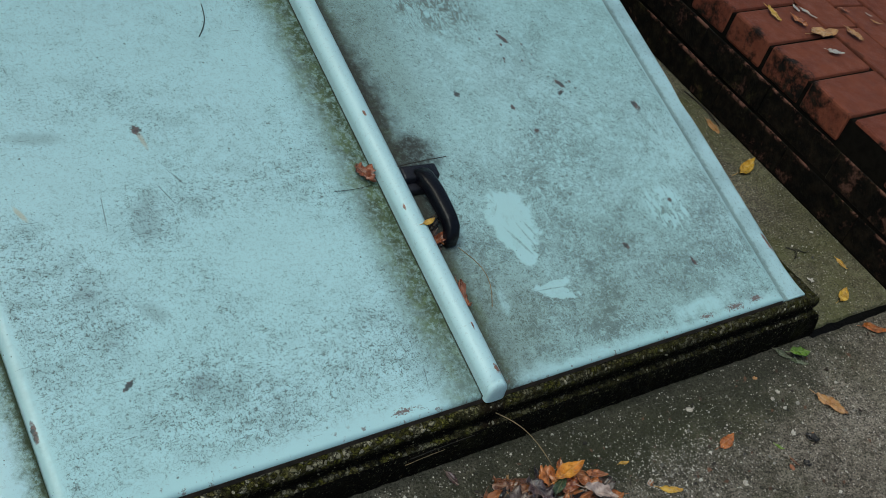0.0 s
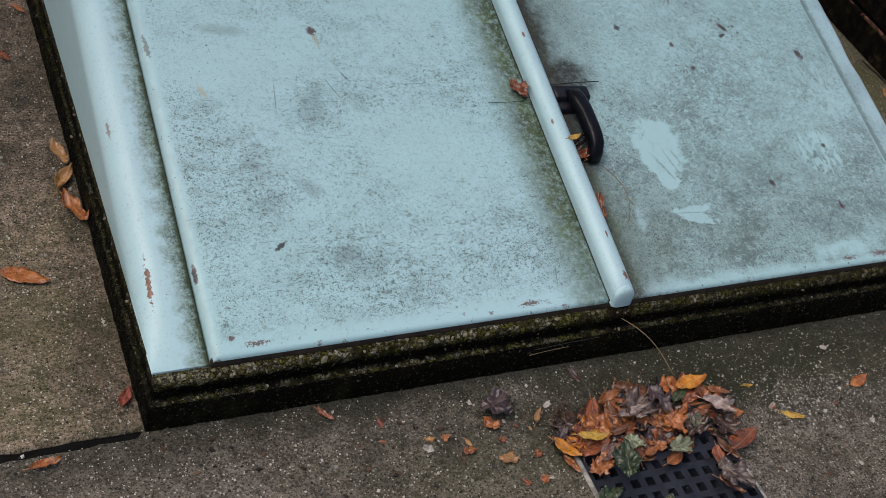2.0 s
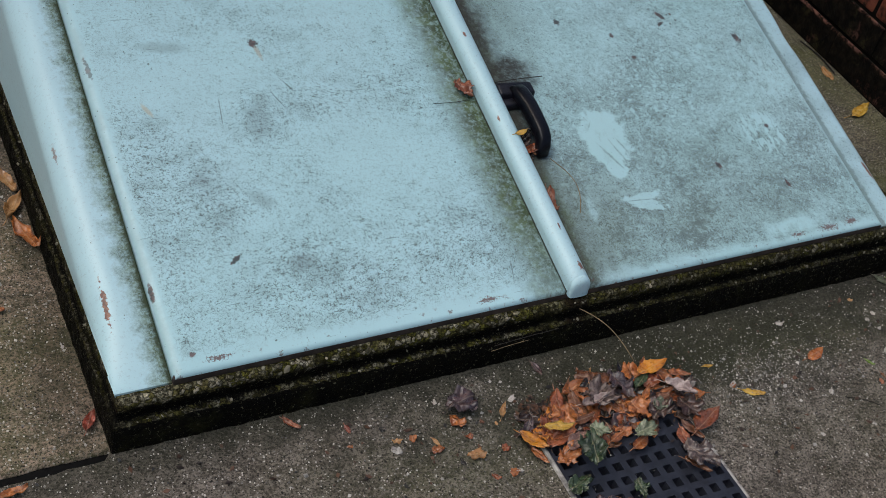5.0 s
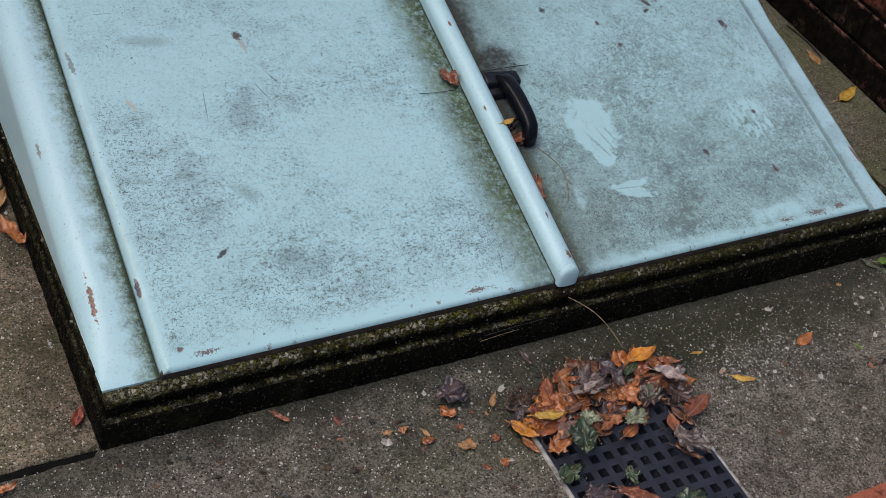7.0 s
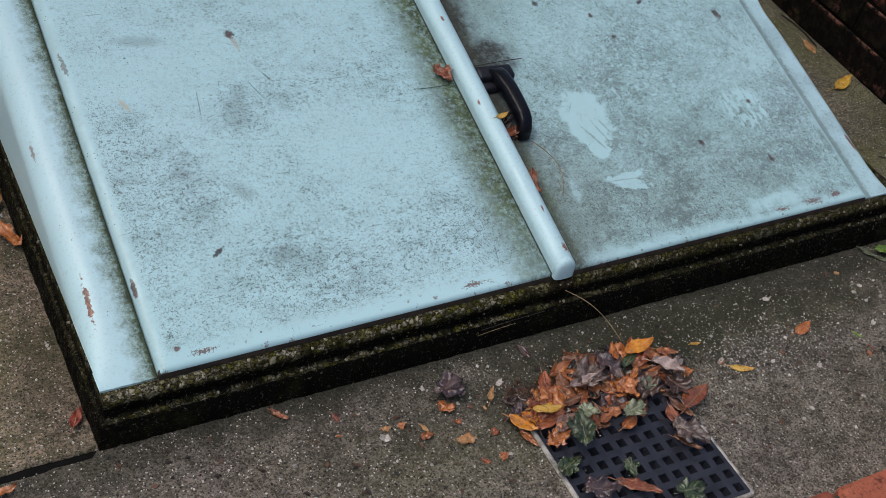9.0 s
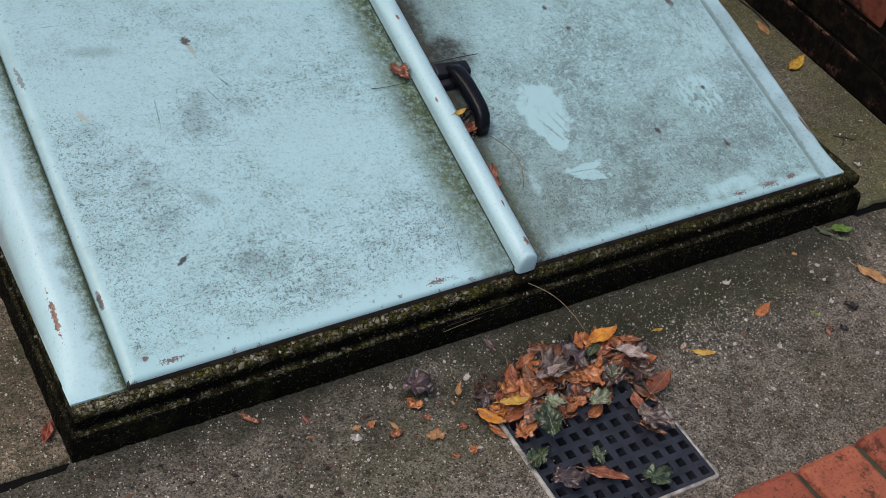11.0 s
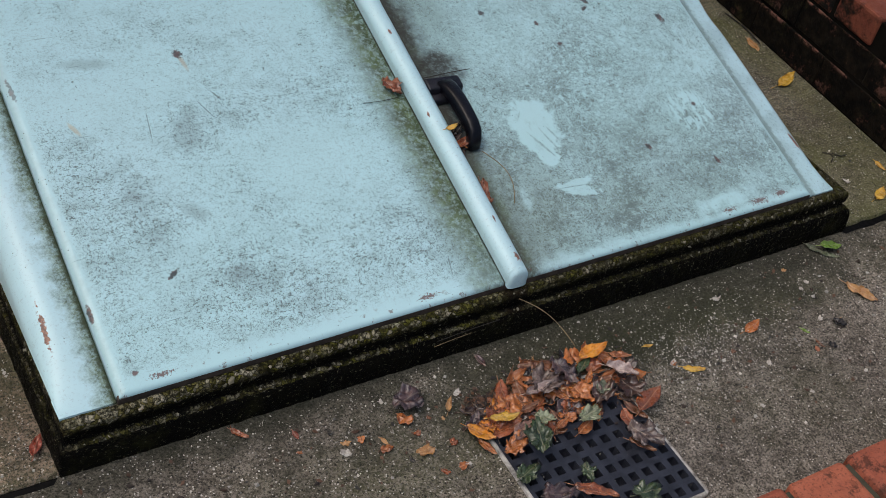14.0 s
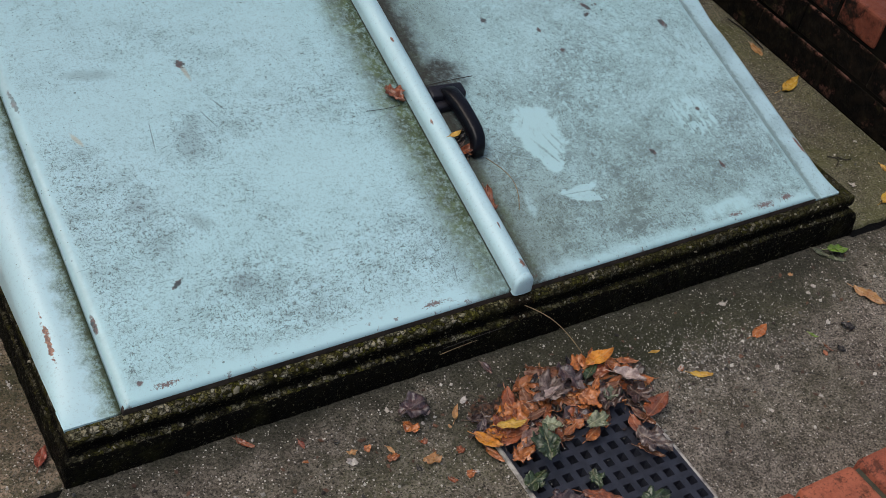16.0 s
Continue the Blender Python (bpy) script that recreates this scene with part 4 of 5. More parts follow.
grip = [(0.6825, 0.312, 0.012), (0.6828, 0.306, 0.018), (0.6832, 0.298, 0.0210), (0.6838, 0.287, 0.0225), (0.6853, 0.272, 0.0235), (0.6850, 0.256, 0.0245),
        (0.6848, 0.241, 0.0250), (0.6845, 0.227, 0.0250), (0.6835, 0.216, 0.023), (0.6820, 0.210, 0.015), (0.6810, 0.208, 0.002)]
rows = []
for i, (x, y, u) in enumerate(grip):
    p = deck(x, y, RISE + u)
    a = deck(*grip[max(i - 1, 0)][:2], RISE + grip[max(i - 1, 0)][2])
    b = deck(*grip[min(i + 1, len(grip) - 1)][:2], RISE + grip[min(i + 1, len(grip) - 1)][2])
    d = (b - a).normalized()
    side = Vector((1, 0, 0))
    nrm = side.cross(d).normalized()
    wdt = 0.0128 - 0.0026 * min(1.0, i / 8)
    row = []
    for k in range(16):
        t = 6.28319 * k / 16
        c, s = math.cos(t), math.sin(t)
        c, s = math.copysign(abs(c) ** 0.5, c), math.copysign(abs(s) ** 0.5, s)
        row.append(p + side * wdt * c + nrm * (0.0085 + 0.0030 * math.sin(math.pi * i / 10)) * s)
    rows.append(row)
vr = strip(bm, rows, closed=True)
bm.faces.new(list(reversed(vr[0])))
bm.faces.new(vr[-1])
part("grip", bm, M_HANDLE, handle, "glossy black grip")

# ---- drain grate in the paving ----
grate = empty("drain_grate", 0.62, -0.25, 0.0, "square black plastic drain grate with square holes, half under leaves", "drain grate")
bm = bmesh.new()
HX0, HX1, HY0, HY1 = -5, 4, -5, 4        # hole numbers along both ways
bar = 0.0100
z0, z1 = -0.012, 0.0035
xs, ys = [], []
for i in range(HX0, HX1 + 2):
    c = (i - 0.5) * PITCH
    xs += [c - bar / 2, c + bar / 2]
for j in range(HY0, HY1 + 2):
    c = (j - 0.5) * PITCH
    ys += [c - bar / 2, c + bar / 2]
xs[0] += 0.0035
xs[-1] -= 0.0035
ys[0] += 0.0035
ys[-1] -= 0.0035
gv = {}
for a, x in enumerate(xs):
    for b, y in enumerate(ys):
        for zi, z in enumerate((z1, z0)):
            gv[a, b, zi] = bm.verts.new((x, y, z))
for a in range(len(xs) - 1):
    for b in range(len(ys) - 1):
        if a % 2 and b % 2:
            ring = ((a, b), (a + 1, b), (a + 1, b + 1), (a, b + 1))
            for k in range(4):
                p, q = ring[k], ring[(k + 1) % 4]
                bm.faces.new((gv[p[0], p[1], 0], gv[q[0], q[1], 0], gv[q[0], q[1], 1], gv[p[0], p[1], 1]))
        else:
            bm.faces.new((gv[a, b, 0], gv[a + 1, b, 0], gv[a + 1, b + 1, 0], gv[a, b + 1, 0]))
            bm.faces.new((gv[a, b, 1], gv[a, b + 1, 1], gv[a + 1, b + 1, 1], gv[a + 1, b, 1]))
part("lattice", bm, M_GRATE, grate, "black lattice of square holes", matrix=G)
bm = bmesh.new()
ex0, ex1, ey0, ey1 = xs[0], xs[-1], ys[0], ys[-1]


def rounded(x0, x1, y0, y1, r, z):
    """A square ring of points with rounded corners."""
    pts = []
    for cx, cy, a0 in ((x1 - r, y1 - r, 0), (x0 + r, y1 - r, 90), (x0 + r, y0 + r, 180), (x1 - r, y0 + r, 270)):
        for k in range(6):
            a = radians(a0 + 18 * k)
            pts.append((cx + r * math.cos(a), cy + r * math.sin(a), z + 0.0006 * noise.noise(Vector((cx * 90 + k, cy * 90, 1)))))
    return pts


def grow(g, r, z):
    return rounded(ex0 - g, ex1 + g, ey0 - g, ey1 + g, r, z)


strip(bm, [grow(-0.001, 0.003, -0.014), grow(-0.001, 0.003, 0.0026), grow(-0.0004, 0.0034, 0.0042), grow(0.0030, 0.006, 0.0042), grow(0.0042, 0.007, 0.0030), grow(0.0046, 0.0075, -0.014)], closed=True)
part("rim", bm, M_RIM, grate, "chalky grey rim round the grate", matrix=G)
# shallow black plate added in place of the drain's unlit depth
bm = bmesh.new()
box(bm, ex0 - 0.003, ex1 + 0.003, ey0 - 0.003, ey1 + 0.003, -0.0195, -0.0165)
part("sump_shade_plate", bm, M_PIT, grate, "black plate under the lattice, painted as the drain's deep shade", matrix=G)

# ---- litter: leaves, twigs, grit ----
WORDS = {"amber": "amber-orange", "orange": "orange-brown", "rust": "rust-brown", "red": "dull red", "brown": "brown", "dark_brown": "dark brown",
         "grey_brown": "grey-brown", "pink_brown": "pinkish brown", "purple": "dark purple", "pale": "bleached pinkish", "tan": "tan", "yellow": "yellow",
         "green": "bright green", "dark_green": "dark green", "pale_green": "pale green", "grey_green": "grey-green", "white": "bleached white", "soaked": "blackened wet"}
leaf_no = [0]


def leaf_bmesh(kind, size, rnd):
    """One leaf along +x, its stalk at the near end, with veins' fold and curl."""
    bm = bmesh.new()
    curl = rnd.uniform(0.10, 0.26) if kind != "curl" else rnd.uniform(0.30, 0.55)
    fold = rnd.uniform(0.05, 0.25) if kind != "curl" else rnd.uniform(0.25, 0.55)
    seed = rnd.uniform(0, 50)
    rows = []
    if kind == "maple":
        n_r, n_a = 6, 72
        lobes = [(rnd.uniform(-6, 6), 1.0, 0.72), (rnd.uniform(44, 62), rnd.uniform(0.62, 0.92), 0.70), (-rnd.uniform(44, 62), rnd.uniform(0.62, 0.92), 0.70),
                 (rnd.uniform(95, 120), rnd.uniform(0.38, 0.6), 0.7), (-rnd.uniform(95, 120), rnd.uniform(0.38, 0.6), 0.7)]
        bend, away = rnd.uniform(-0.3, 0.5), rnd.uniform(0, 6.28)
        for i in range(n_a + 1):
            a = -180 + 360 * (i % n_a) / n_a
            rad = 0.40
            for c, l, w in lobes:
                d = abs((a - c + 180) % 360 - 180) / (w * 60)
                rad = max(rad, l * (1 - 0.52 * d ** 1.15) if d < 1.5 else 0)
            v = Vector((math.cos(radians(a)) * 5, math.sin(radians(a)) * 5, seed))
            rad *= 1 + 0.16 * noise.noise(v) + 0.14 * noise.noise(v * 2.7)
            row = []
            for k in range(n_r + 1):
                t = k / n_r
                x, y = rad * t * math.cos(radians(a)) * 0.58, rad * t * math.sin(radians(a)) * 0.50
                x += -0.06
                q = Vector((x * 4 + seed, y * 4, 0))
                z = 1.4 * curl * (x * x + y * y) * (0.6 + noise.noise(q)) + 0.20 * noise.noise(q * 1.6) * t + 0.07 * noise.noise(q * 4) * t + 0.25 * abs(y)
                u = x * math.cos(away) + y * math.sin(away)
                if u > 0.14:
                    z += bend * (u - 0.14)
                row.append((x * size, y * size, z * size))
            rows.append(row)
        strip(bm, rows)
    elif kind == "torn":
        n_r, n_a = 4, 26
        long, fold_at = rnd.uniform(0.34, 0.5), rnd.uniform(0, 6.28)
        for i in range(n_a + 1):
            a = 6.28319 * (i % n_a) / n_a
            v = Vector((math.cos(a) * 1.6, math.sin(a) * 1.6, seed))
            rad = 0.5 * (1 + 0.45 * noise.noise(v) + 0.18 * noise.noise(v * 3.3))
            row = []
            for k in range(n_r + 1):
                t = k / n_r
                x, y = rad * t * math.cos(a), rad * t * math.sin(a) * long * 1.6
                q = Vector((x * 4 + seed, y * 4, 2))
                u = x * math.cos(fold_at) + y * math.sin(fold_at)
                z = 0.26 * noise.noise(q) + 0.10 * noise.noise(q * 2.6) + 0.38 * max(0.0, u - 0.06) + 0.2 * max(0.0, -u - 0.12)
                row.append((x * size, y * size, z * size))
            rows.append(row)
        strip(bm, rows)
    else:
        n_l, n_w = 18, 6
        wide = rnd.uniform(0.175, 0.245) if kind == "oval" else rnd.uniform(0.22, 0.30)
        if size > 0.075:
            wide *= 0.72
        for i in range(n_l + 1):
            t = i / n_l
            half = wide * (math.sin(math.pi * t ** 0.85) ** 0.85) * (1 + (0.06 if kind == "oval" else 0.25) * noise.noise(Vector((t * 7, seed, 1))) + (0.05 if kind == "oval" else 0.14) * noise.noise(Vector((t * 19, seed, 3)))) + 0.002
            row = []
            for k in range(-n_w // 2, n_w // 2 + 1):
                u = k / (n_w / 2)
                x, y = t - 0.5, u * half + 0.05 * math.sin(t * 3.1 + seed)
                z = fold * abs(y) * abs(u) + curl * (x * x) * (1.0 + 0.7 * u) + 0.07 * noise.noise(Vector((t * 5 + seed, u * 1.4, 0))) + 0.012 * abs(u) * math.sin(t * 34)
                if kind == "curl":
                    y *= 1 - 0.35 * abs(u)
                    z += 0.12 * noise.noise(Vector((t * 4 + seed, u * 2, 4)))
                row.append((x * size, y * size, z * size))
            rows.append(row)
        strip(bm, rows)
    low = min(v.co.z for v in bm.verts)
    for v in bm.verts:
        v.co.z -= low
    # give it thickness
    bmesh.ops.remove_doubles(bm, verts=bm.verts, dist=1e-5)
    bmesh.ops.recalc_face_normals(bm, faces=bm.faces)
    bmesh.ops.solidify(bm, geom=list(bm.faces), thickness=0.0004)
    x0 = -0.5 * size if kind != "maple" else -0.10 * size
    if kind != "torn":
        tube(bm, [(x0 - 0.22 * size, 0.02 * size, 0.0015), (x0 - 0.1 * size, 0.0, 0.002), (x0 + 0.04 * size, 0, 0.002)], 0.0006 if size < 0.05 else 0.0008, 5)
    smooth(bm)
    return bm


def leaf(kind, color, x, y, z, size, turn, slope=False):
    leaf_no[0] += 1
    rnd = random.Random(leaf_no[0] * 7 + 1)
    shape = {"oval": "oval", "curl": "curled", "maple": "lobed", "torn": "torn"}[kind]
    where = "lying on the blue steel door" if slope else "lying on the raised brick edge" if z > 0.15 else "in the wet pile on the drain" if (0.47 < x < 0.80 and -0.34 < y < -0.08) else "lying on wet concrete"
    base = z - 0.004
    m = pose(x, y, max(base, 0.0006) if z < 0.15 and not slope else base, rnd.uniform(-6, 6) if base > 0.004 else 0, rnd.uniform(-6, 6) if base > 0.004 else 0, turn)
    if slope:
        n = Vector((-(H_R - H_L) / WIDE, -SLOPE, 1)).normalized()
        m = Matrix.Translation((x, y, base)) @ Vector((0, 0, 1)).rotation_difference(n).to_matrix().to_4x4() @ Matrix.Rotation(radians(turn), 4, "Z")
    scale = 1.0 if kind != "maple" else 0.92
    return thing("fallen_leaf", leaf_bmesh(kind, size * scale, rnd), LEAF[color], WORDS[color] + " " + shape + " fallen leaf " + where, "leaf", "fallen leaves", matrix=m)


for i in range(30):
    cx, cy = random.Random(i * 3 + 2).gauss(0.525, 0.018), random.Random(i * 5 + 1).gauss(-0.150, 0.016)
    leaf(("torn", "curl")[i % 2], ("brown", "dark_brown", "rust", "dark_brown", "amber", "purple")[i % 6], cx, cy, 0.006 + 0.0005 * (i % 9), 0.018 + 0.002 * (i % 11), i * 77 % 360)

# bed of broken brown leaves under the pile
bed = random.Random(5)
for i in range(72):
    ang, rad = bed.uniform(0, 6.283), bed.random() ** 0.6
    px, py = 0.655 + 0.115 * rad * math.cos(ang), -0.152 + 0.062 * rad * math.sin(ang) - 0.10 * max(0.0, 0.58 - 0.655 - 0.115 * rad * math.cos(ang))
    leaf(bed.choice(["torn", "torn", "curl", "oval", "oval"]), bed.choice(["rust", "brown", "dark_brown", "orange", "brown", "soaked", "rust", "orange", "tan", "orange", "purple"]), px, py, bed.uniform(0.004, 0.011), bed.uniform(0.024, 0.046), bed.uniform(0, 360))

leaf("oval", "amber", 0.720, -0.113, 0.0220, 0.054, 12)
leaf("oval", "orange", 0.764, -0.127, 0.0120, 0.032, -36)
leaf("oval", "yellow", 0.822, -0.123, 0.0060, 0.017, -2)
leaf("maple", "purple", 0.656, -0.122, 0.0200, 0.071, -90)
leaf("oval", "dark_green", 0.697, -0.125, 0.0160, 0.038, 33)
leaf("oval", "red", 0.719, -0.124, 0.0140, 0.029, -11)
leaf("curl", "pale", 0.735, -0.161, 0.0260, 0.047, -42)
leaf("maple", "dark_brown", 0.738, -0.182, 0.0120, 0.059, -80)
leaf("oval", "rust", 0.747, -0.215, 0.0180, 0.057, 24)
leaf("oval", "brown", 0.719, -0.220, 0.0120, 0.040, -72)
leaf("maple", "orange", 0.654, -0.168, 0.0170, 0.052, -74)
leaf("maple", "grey_brown", 0.609, -0.140, 0.0220, 0.074, 25)
leaf("maple", "pale_green", 0.637, -0.211, 0.0270, 0.049, 7)
leaf("maple", "pale_green", 0.576, -0.190, 0.0270, 0.038, -43)
leaf("oval", "yellow", 0.532, -0.166, 0.0240, 0.045, -8)
leaf("oval", "rust", 0.530, -0.180, 0.0140, 0.051, 4)
leaf("oval", "amber", 0.493, -0.172, 0.0140, 0.042, -56)
leaf("oval", "orange", 0.492, -0.192, 0.0080, 0.031, -77)
leaf("maple", "orange", 0.520, -0.210, 0.0120, 0.049, 5)
leaf("oval", "pink_brown", 0.546, -0.194, 0.0200, 0.049, 26)
leaf("maple", "dark_green", 0.548, -0.224, 0.0320, 0.067, 73)
leaf("maple", "dark_green", 0.510, -0.253, 0.0140, 0.053, 18)
leaf("maple", "dark_green", 0.593, -0.277, 0.0120, 0.037, -98)
leaf("maple", "grey_brown", 0.695, -0.259, 0.0180, 0.070, -64)
leaf("oval", "brown", 0.690, -0.274, 0.0120, 0.039, -52)
leaf("oval", "rust", 0.581, -0.312, 0.0160, 0.058, -46)
leaf("maple", "dark_green", 0.638, -0.338, 0.0120, 0.062, -8)
leaf("oval", "rust", 0.555, -0.131, 0.0160, 0.049, -104)
leaf("oval", "brown", 0.580, -0.140, 0.0140, 0.050, -100)
leaf("curl", "orange", 0.589, -0.109, 0.0140, 0.041, 11)
leaf("curl", "pale", 0.598, -0.147, 0.0280, 0.040, -4)
leaf("oval", "orange", 0.631, -0.157, 0.0160, 0.031, -58)
leaf("oval", "brown", 0.605, -0.190, 0.0140, 0.027, -83)
leaf("oval", "orange", 0.631, -0.219, 0.0160, 0.035, 21)
leaf("oval", "brown", 0.702, -0.163, 0.0180, 0.037, 1)
leaf("oval", "orange", 0.723, -0.151, 0.0160, 0.026, 2)
leaf("oval", "rust", 0.699, -0.230, 0.0140, 0.036, -104)
leaf("oval", "brown", 0.576, -0.163, 0.0200, 0.033, 2)
leaf("oval", "orange", 0.602, -0.203, 0.0200, 0.028, 21)
leaf("maple", "dark_brown", 0.684, -0.184, 0.0160, 0.059, 29)
leaf("oval", "yellow", 0.860, -0.186, 0.0040, 0.034, -33)
leaf("oval", "orange", 1.010, -0.151, 0.0050, 0.042, 12)
leaf("maple", "purple", 0.424, -0.088, 0.0140, 0.064, 10)
leaf("torn", "orange", 0.4125, -0.1100, 0.0060, 0.027, -61)
leaf("torn", "tan", 0.414, -0.1650, 0.0060, 0.024, -3)
leaf("torn", "orange", 0.3687, -0.1423, 0.0050, 0.018, 10)
leaf("curl", "tan", 0.4820, -0.1108, 0.0050, 0.026, 50)
leaf("torn", "orange", 0.4492, -0.2035, 0.0050, 0.014, 0)
leaf("torn", "tan", 0.3248, -0.1136, 0.0040, 0.012, 0)
leaf("torn", "white", 0.5045, -0.0943, 0.0040, 0.013, 20)
leaf("torn", "white", 0.3174, -0.1279, 0.0040, 0.014, -20)
leaf("maple", "purple", 0.526, -0.297, 0.0150, 0.064, -24)
leaf("maple", "grey_green", 0.691, -0.175, 0.0200, 0.040, -12)
leaf("curl", "rust", 0.207, -0.051, 0.0060, 0.026, -56)
leaf("oval", "red", -0.022, 0.022, 0.0100, 0.035, 64)
leaf("oval", "green", 1.277, -0.058, 0.0140, 0.043, -12)
leaf("oval", "grey_green", 1.251, -0.048, 0.0060, 0.030, -61)
leaf("oval", "grey_green", 1.267, -0.070, 0.0050, 0.034, -45)
leaf("oval", "tan", 1.250, -0.161, 0.0060, 0.056, -70)
leaf("oval", "yellow", 1.497, 0.024, 0.0040, 0.050, 21)
leaf("oval", "yellow", 1.569, 0.088, 0.0040, 0.029, -90)
leaf("oval", "yellow", 1.588, 0.372, 0.0050, 0.080, 15)
leaf("oval", "tan", 1.612, 0.500, 0.0050, 0.046, -101)
leaf("oval", "green", 1.091, -0.190, 0.0030, 0.015, -57)
leaf("torn", "soaked", 1.110, -0.231, 0.0045, 0.015, -30)
leaf("torn", "soaked", 1.160, -0.198, 0.0045, 0.022, -36)
leaf("torn", "white", 0.995, -0.082, 0.0040, 0.013, -20)
leaf("torn", "white", 0.912, -0.281, 0.0040, 0.008, -65)
leaf("torn", "white", 1.007, -0.290, 0.0040, 0.007, -54)
leaf("torn", "white", 1.459, 0.074, 0.0040, 0.014, -48)
leaf("torn", "white", 1.577, 0.176, 0.0040, 0.008, -31)
leaf("oval", "red", 0.272, -0.077, 0.0030, 0.015, -81)
leaf("oval", "tan", 0.373, -0.129, 0.0030, 0.014, -63)
leaf("oval", "brown", 1.094, -0.221, 0.0040, 0.017, -79)
leaf("oval", "purple", 0.567, -0.056, 0.0040, 0.025, -79)
leaf("curl", "tan", -0.023, 0.479, 0.0080, 0.050, -75)
leaf("curl", "tan", -0.026, 0.422, 0.0080, 0.054, 59)
leaf("curl", "orange", -0.023, 0.355, 0.0100, 0.068, -74)
leaf("oval", "orange", -0.105, 0.242, 0.0060, 0.063, -33)
leaf("curl", "orange", -0.125, -0.055, 0.0080, 0.035, 6)
leaf("oval", "rust", -0.066, 0.729, 0.0060, 0.033, -57)
leaf("oval", "orange", -0.026, 0.859, 0.0060, 0.028, -50)
leaf("oval", "orange", 1.490, -0.060, 0.0050, 0.048, -27)
leaf("oval", "yellow", 1.740, 0.578, 0.2187, 0.050, -93)
leaf("oval", "white", 1.781, 0.434, 0.2187, 0.037, -36)
leaf("oval", "orange", 1.788, 0.547, 0.2187, 0.046, -99)
leaf("oval", "tan", 1.814, 0.498, 0.2187, 0.071, -7)
leaf("oval", "tan", 1.899, 0.481, 0.2187, 0.050, -97)
leaf("oval", "white", 1.845, 0.580, 0.2177, 0.022, -69)
leaf("oval", "white", 1.848, 0.561, 0.2177, 0.022, -58)
leaf("oval", "white", 1.827, 0.591, 0.2177, 0.022, -102)
leaf("oval", "rust", 1.971, 0.569, 0.2177, 0.024, -55)
leaf("oval", "tan", 2.020, 0.514, 0.2177, 0.022, -51)
leaf("oval", "white", 2.027, 0.543, 0.2177, 0.014, -75)
leaf("maple", "rust", 0.601, 0.337, 0.1987, 0.048, -59, slope=True)
leaf("curl", "rust", 0.660, 0.130, 0.1373, 0.042, -96, slope=True)
leaf("oval", "yellow", 0.652, 0.231, 0.1881, 0.024, 12, slope=True)
leaf("curl", "rust", 0.669, 0.215, 0.1675, 0.040, 22, slope=True)
leaf("curl", "orange", 0.672, 0.209, 0.1634, 0.024, -18, slope=True)


# small torn bits of leaf round the pile
bits = random.Random(44)
for i in range(34):
    bx, by = (bits.gauss(0.42, 0.09), bits.gauss(-0.13, 0.05)) if i % 3 else (bits.uniform(0.80, 1.30), bits.uniform(-0.24, -0.07))
    if by > -0.05 or 0.50 < bx < 0.76:
        continue
    leaf("torn", bits.choice(["tan", "brown", "orange", "pale", "rust", "white", "soaked", "dark_brown"]), bx, by, 0.004, bits.uniform(0.006, 0.013), bits.uniform(0, 360))

# leaf debris inside the grip, coloured black for the shade there
wedge = random.Random(9)
for i in range(9):
    lx, ly = wedge.uniform(0.660, 0.680), wedge.uniform(0.200, 0.250)
    p = deck(lx, ly, RISE + wedge.uniform(0.004, 0.014))
    leaf("curl" if i % 2 else "oval", ("soaked", "soaked", "soaked", "dark_brown", "soaked")[i % 5], lx, ly, p.z, wedge.uniform(0.016, 0.032), wedge.uniform(0, 360), slope=True)


def twig(name, pts, radius, mat, label):
    bm = bmesh.new()
    tube(bm, pts, radius, 5)
    thing(name, bm, mat, label, "twig")


def arc(a, b, sag, n=10, side=0.0):
    a, b = Vector(a), Vector(b)
    d = (b - a)
    w = Vector((-d.y, d.x, 0)).normalized()
    return [a + d * (i / n) + Vector((0, 0, sag * math.sin(math.pi * i / n))) + w * (side * math.sin(math.pi * i / n)) for i in range(n + 1)]


twig("straw", arc((0.640, -0.020, 0.066), (0.698, -0.098, 0.024), 0.010, 10, 0.004), 0.0007, M_STRAW, "dry straw hanging from the seam to the leaves")
twig("straw", arc((0.505, -0.029, 0.038), (0.607, -0.029, 0.044), 0.001, 8), 0.0005, M_TWIG, "thin dark straw against the plinth")
twig("twig", arc(deck(0.648, 0.322, RISE + 0.021), deck(0.740, 0.330, RISE + 0.014), 0.001, 8), 0.0007, M_TWIG, "thin dark twig lying across the handle bracket")
twig("twig", arc(deck(0.548, 0.317, RISE + 0.0012), deck(0.608, 0.316, RISE + 0.0012), 0.0, 8, -0.002), 0.0004, M_TWIG, "thin dark leaf stalk on the blue steel door")
twig("straw", arc(deck(0.694, 0.200, RISE + 0.001), deck(0.700, 0.106, RISE + 0.001), 0.0, 12, 0.020), 0.0007, M_STRAW, "thin bent straw on the blue steel door")
twig("twig", arc(deck(0.455, 0.585, RISE + 0.001), deck(0.480, 0.640, RISE + 0.001), 0.0, 8, -0.006), 0.0007, M_TWIG, "thin dark twig on the blue steel door")

twig("twig", arc((1.480, 0.158, 0.002), (1.474, 0.128, 0.002), 0.003, 10, 0.012), 0.0010, M_TWIG, "small curled brown stem on the mossy concrete strip")
twig("twig", arc((1.498, 0.150, 0.002), (1.524, 0.137, 0.002), 0.002, 10, -0.009), 0.0010, M_TWIG, "small curled brown stem on the mossy concrete strip")
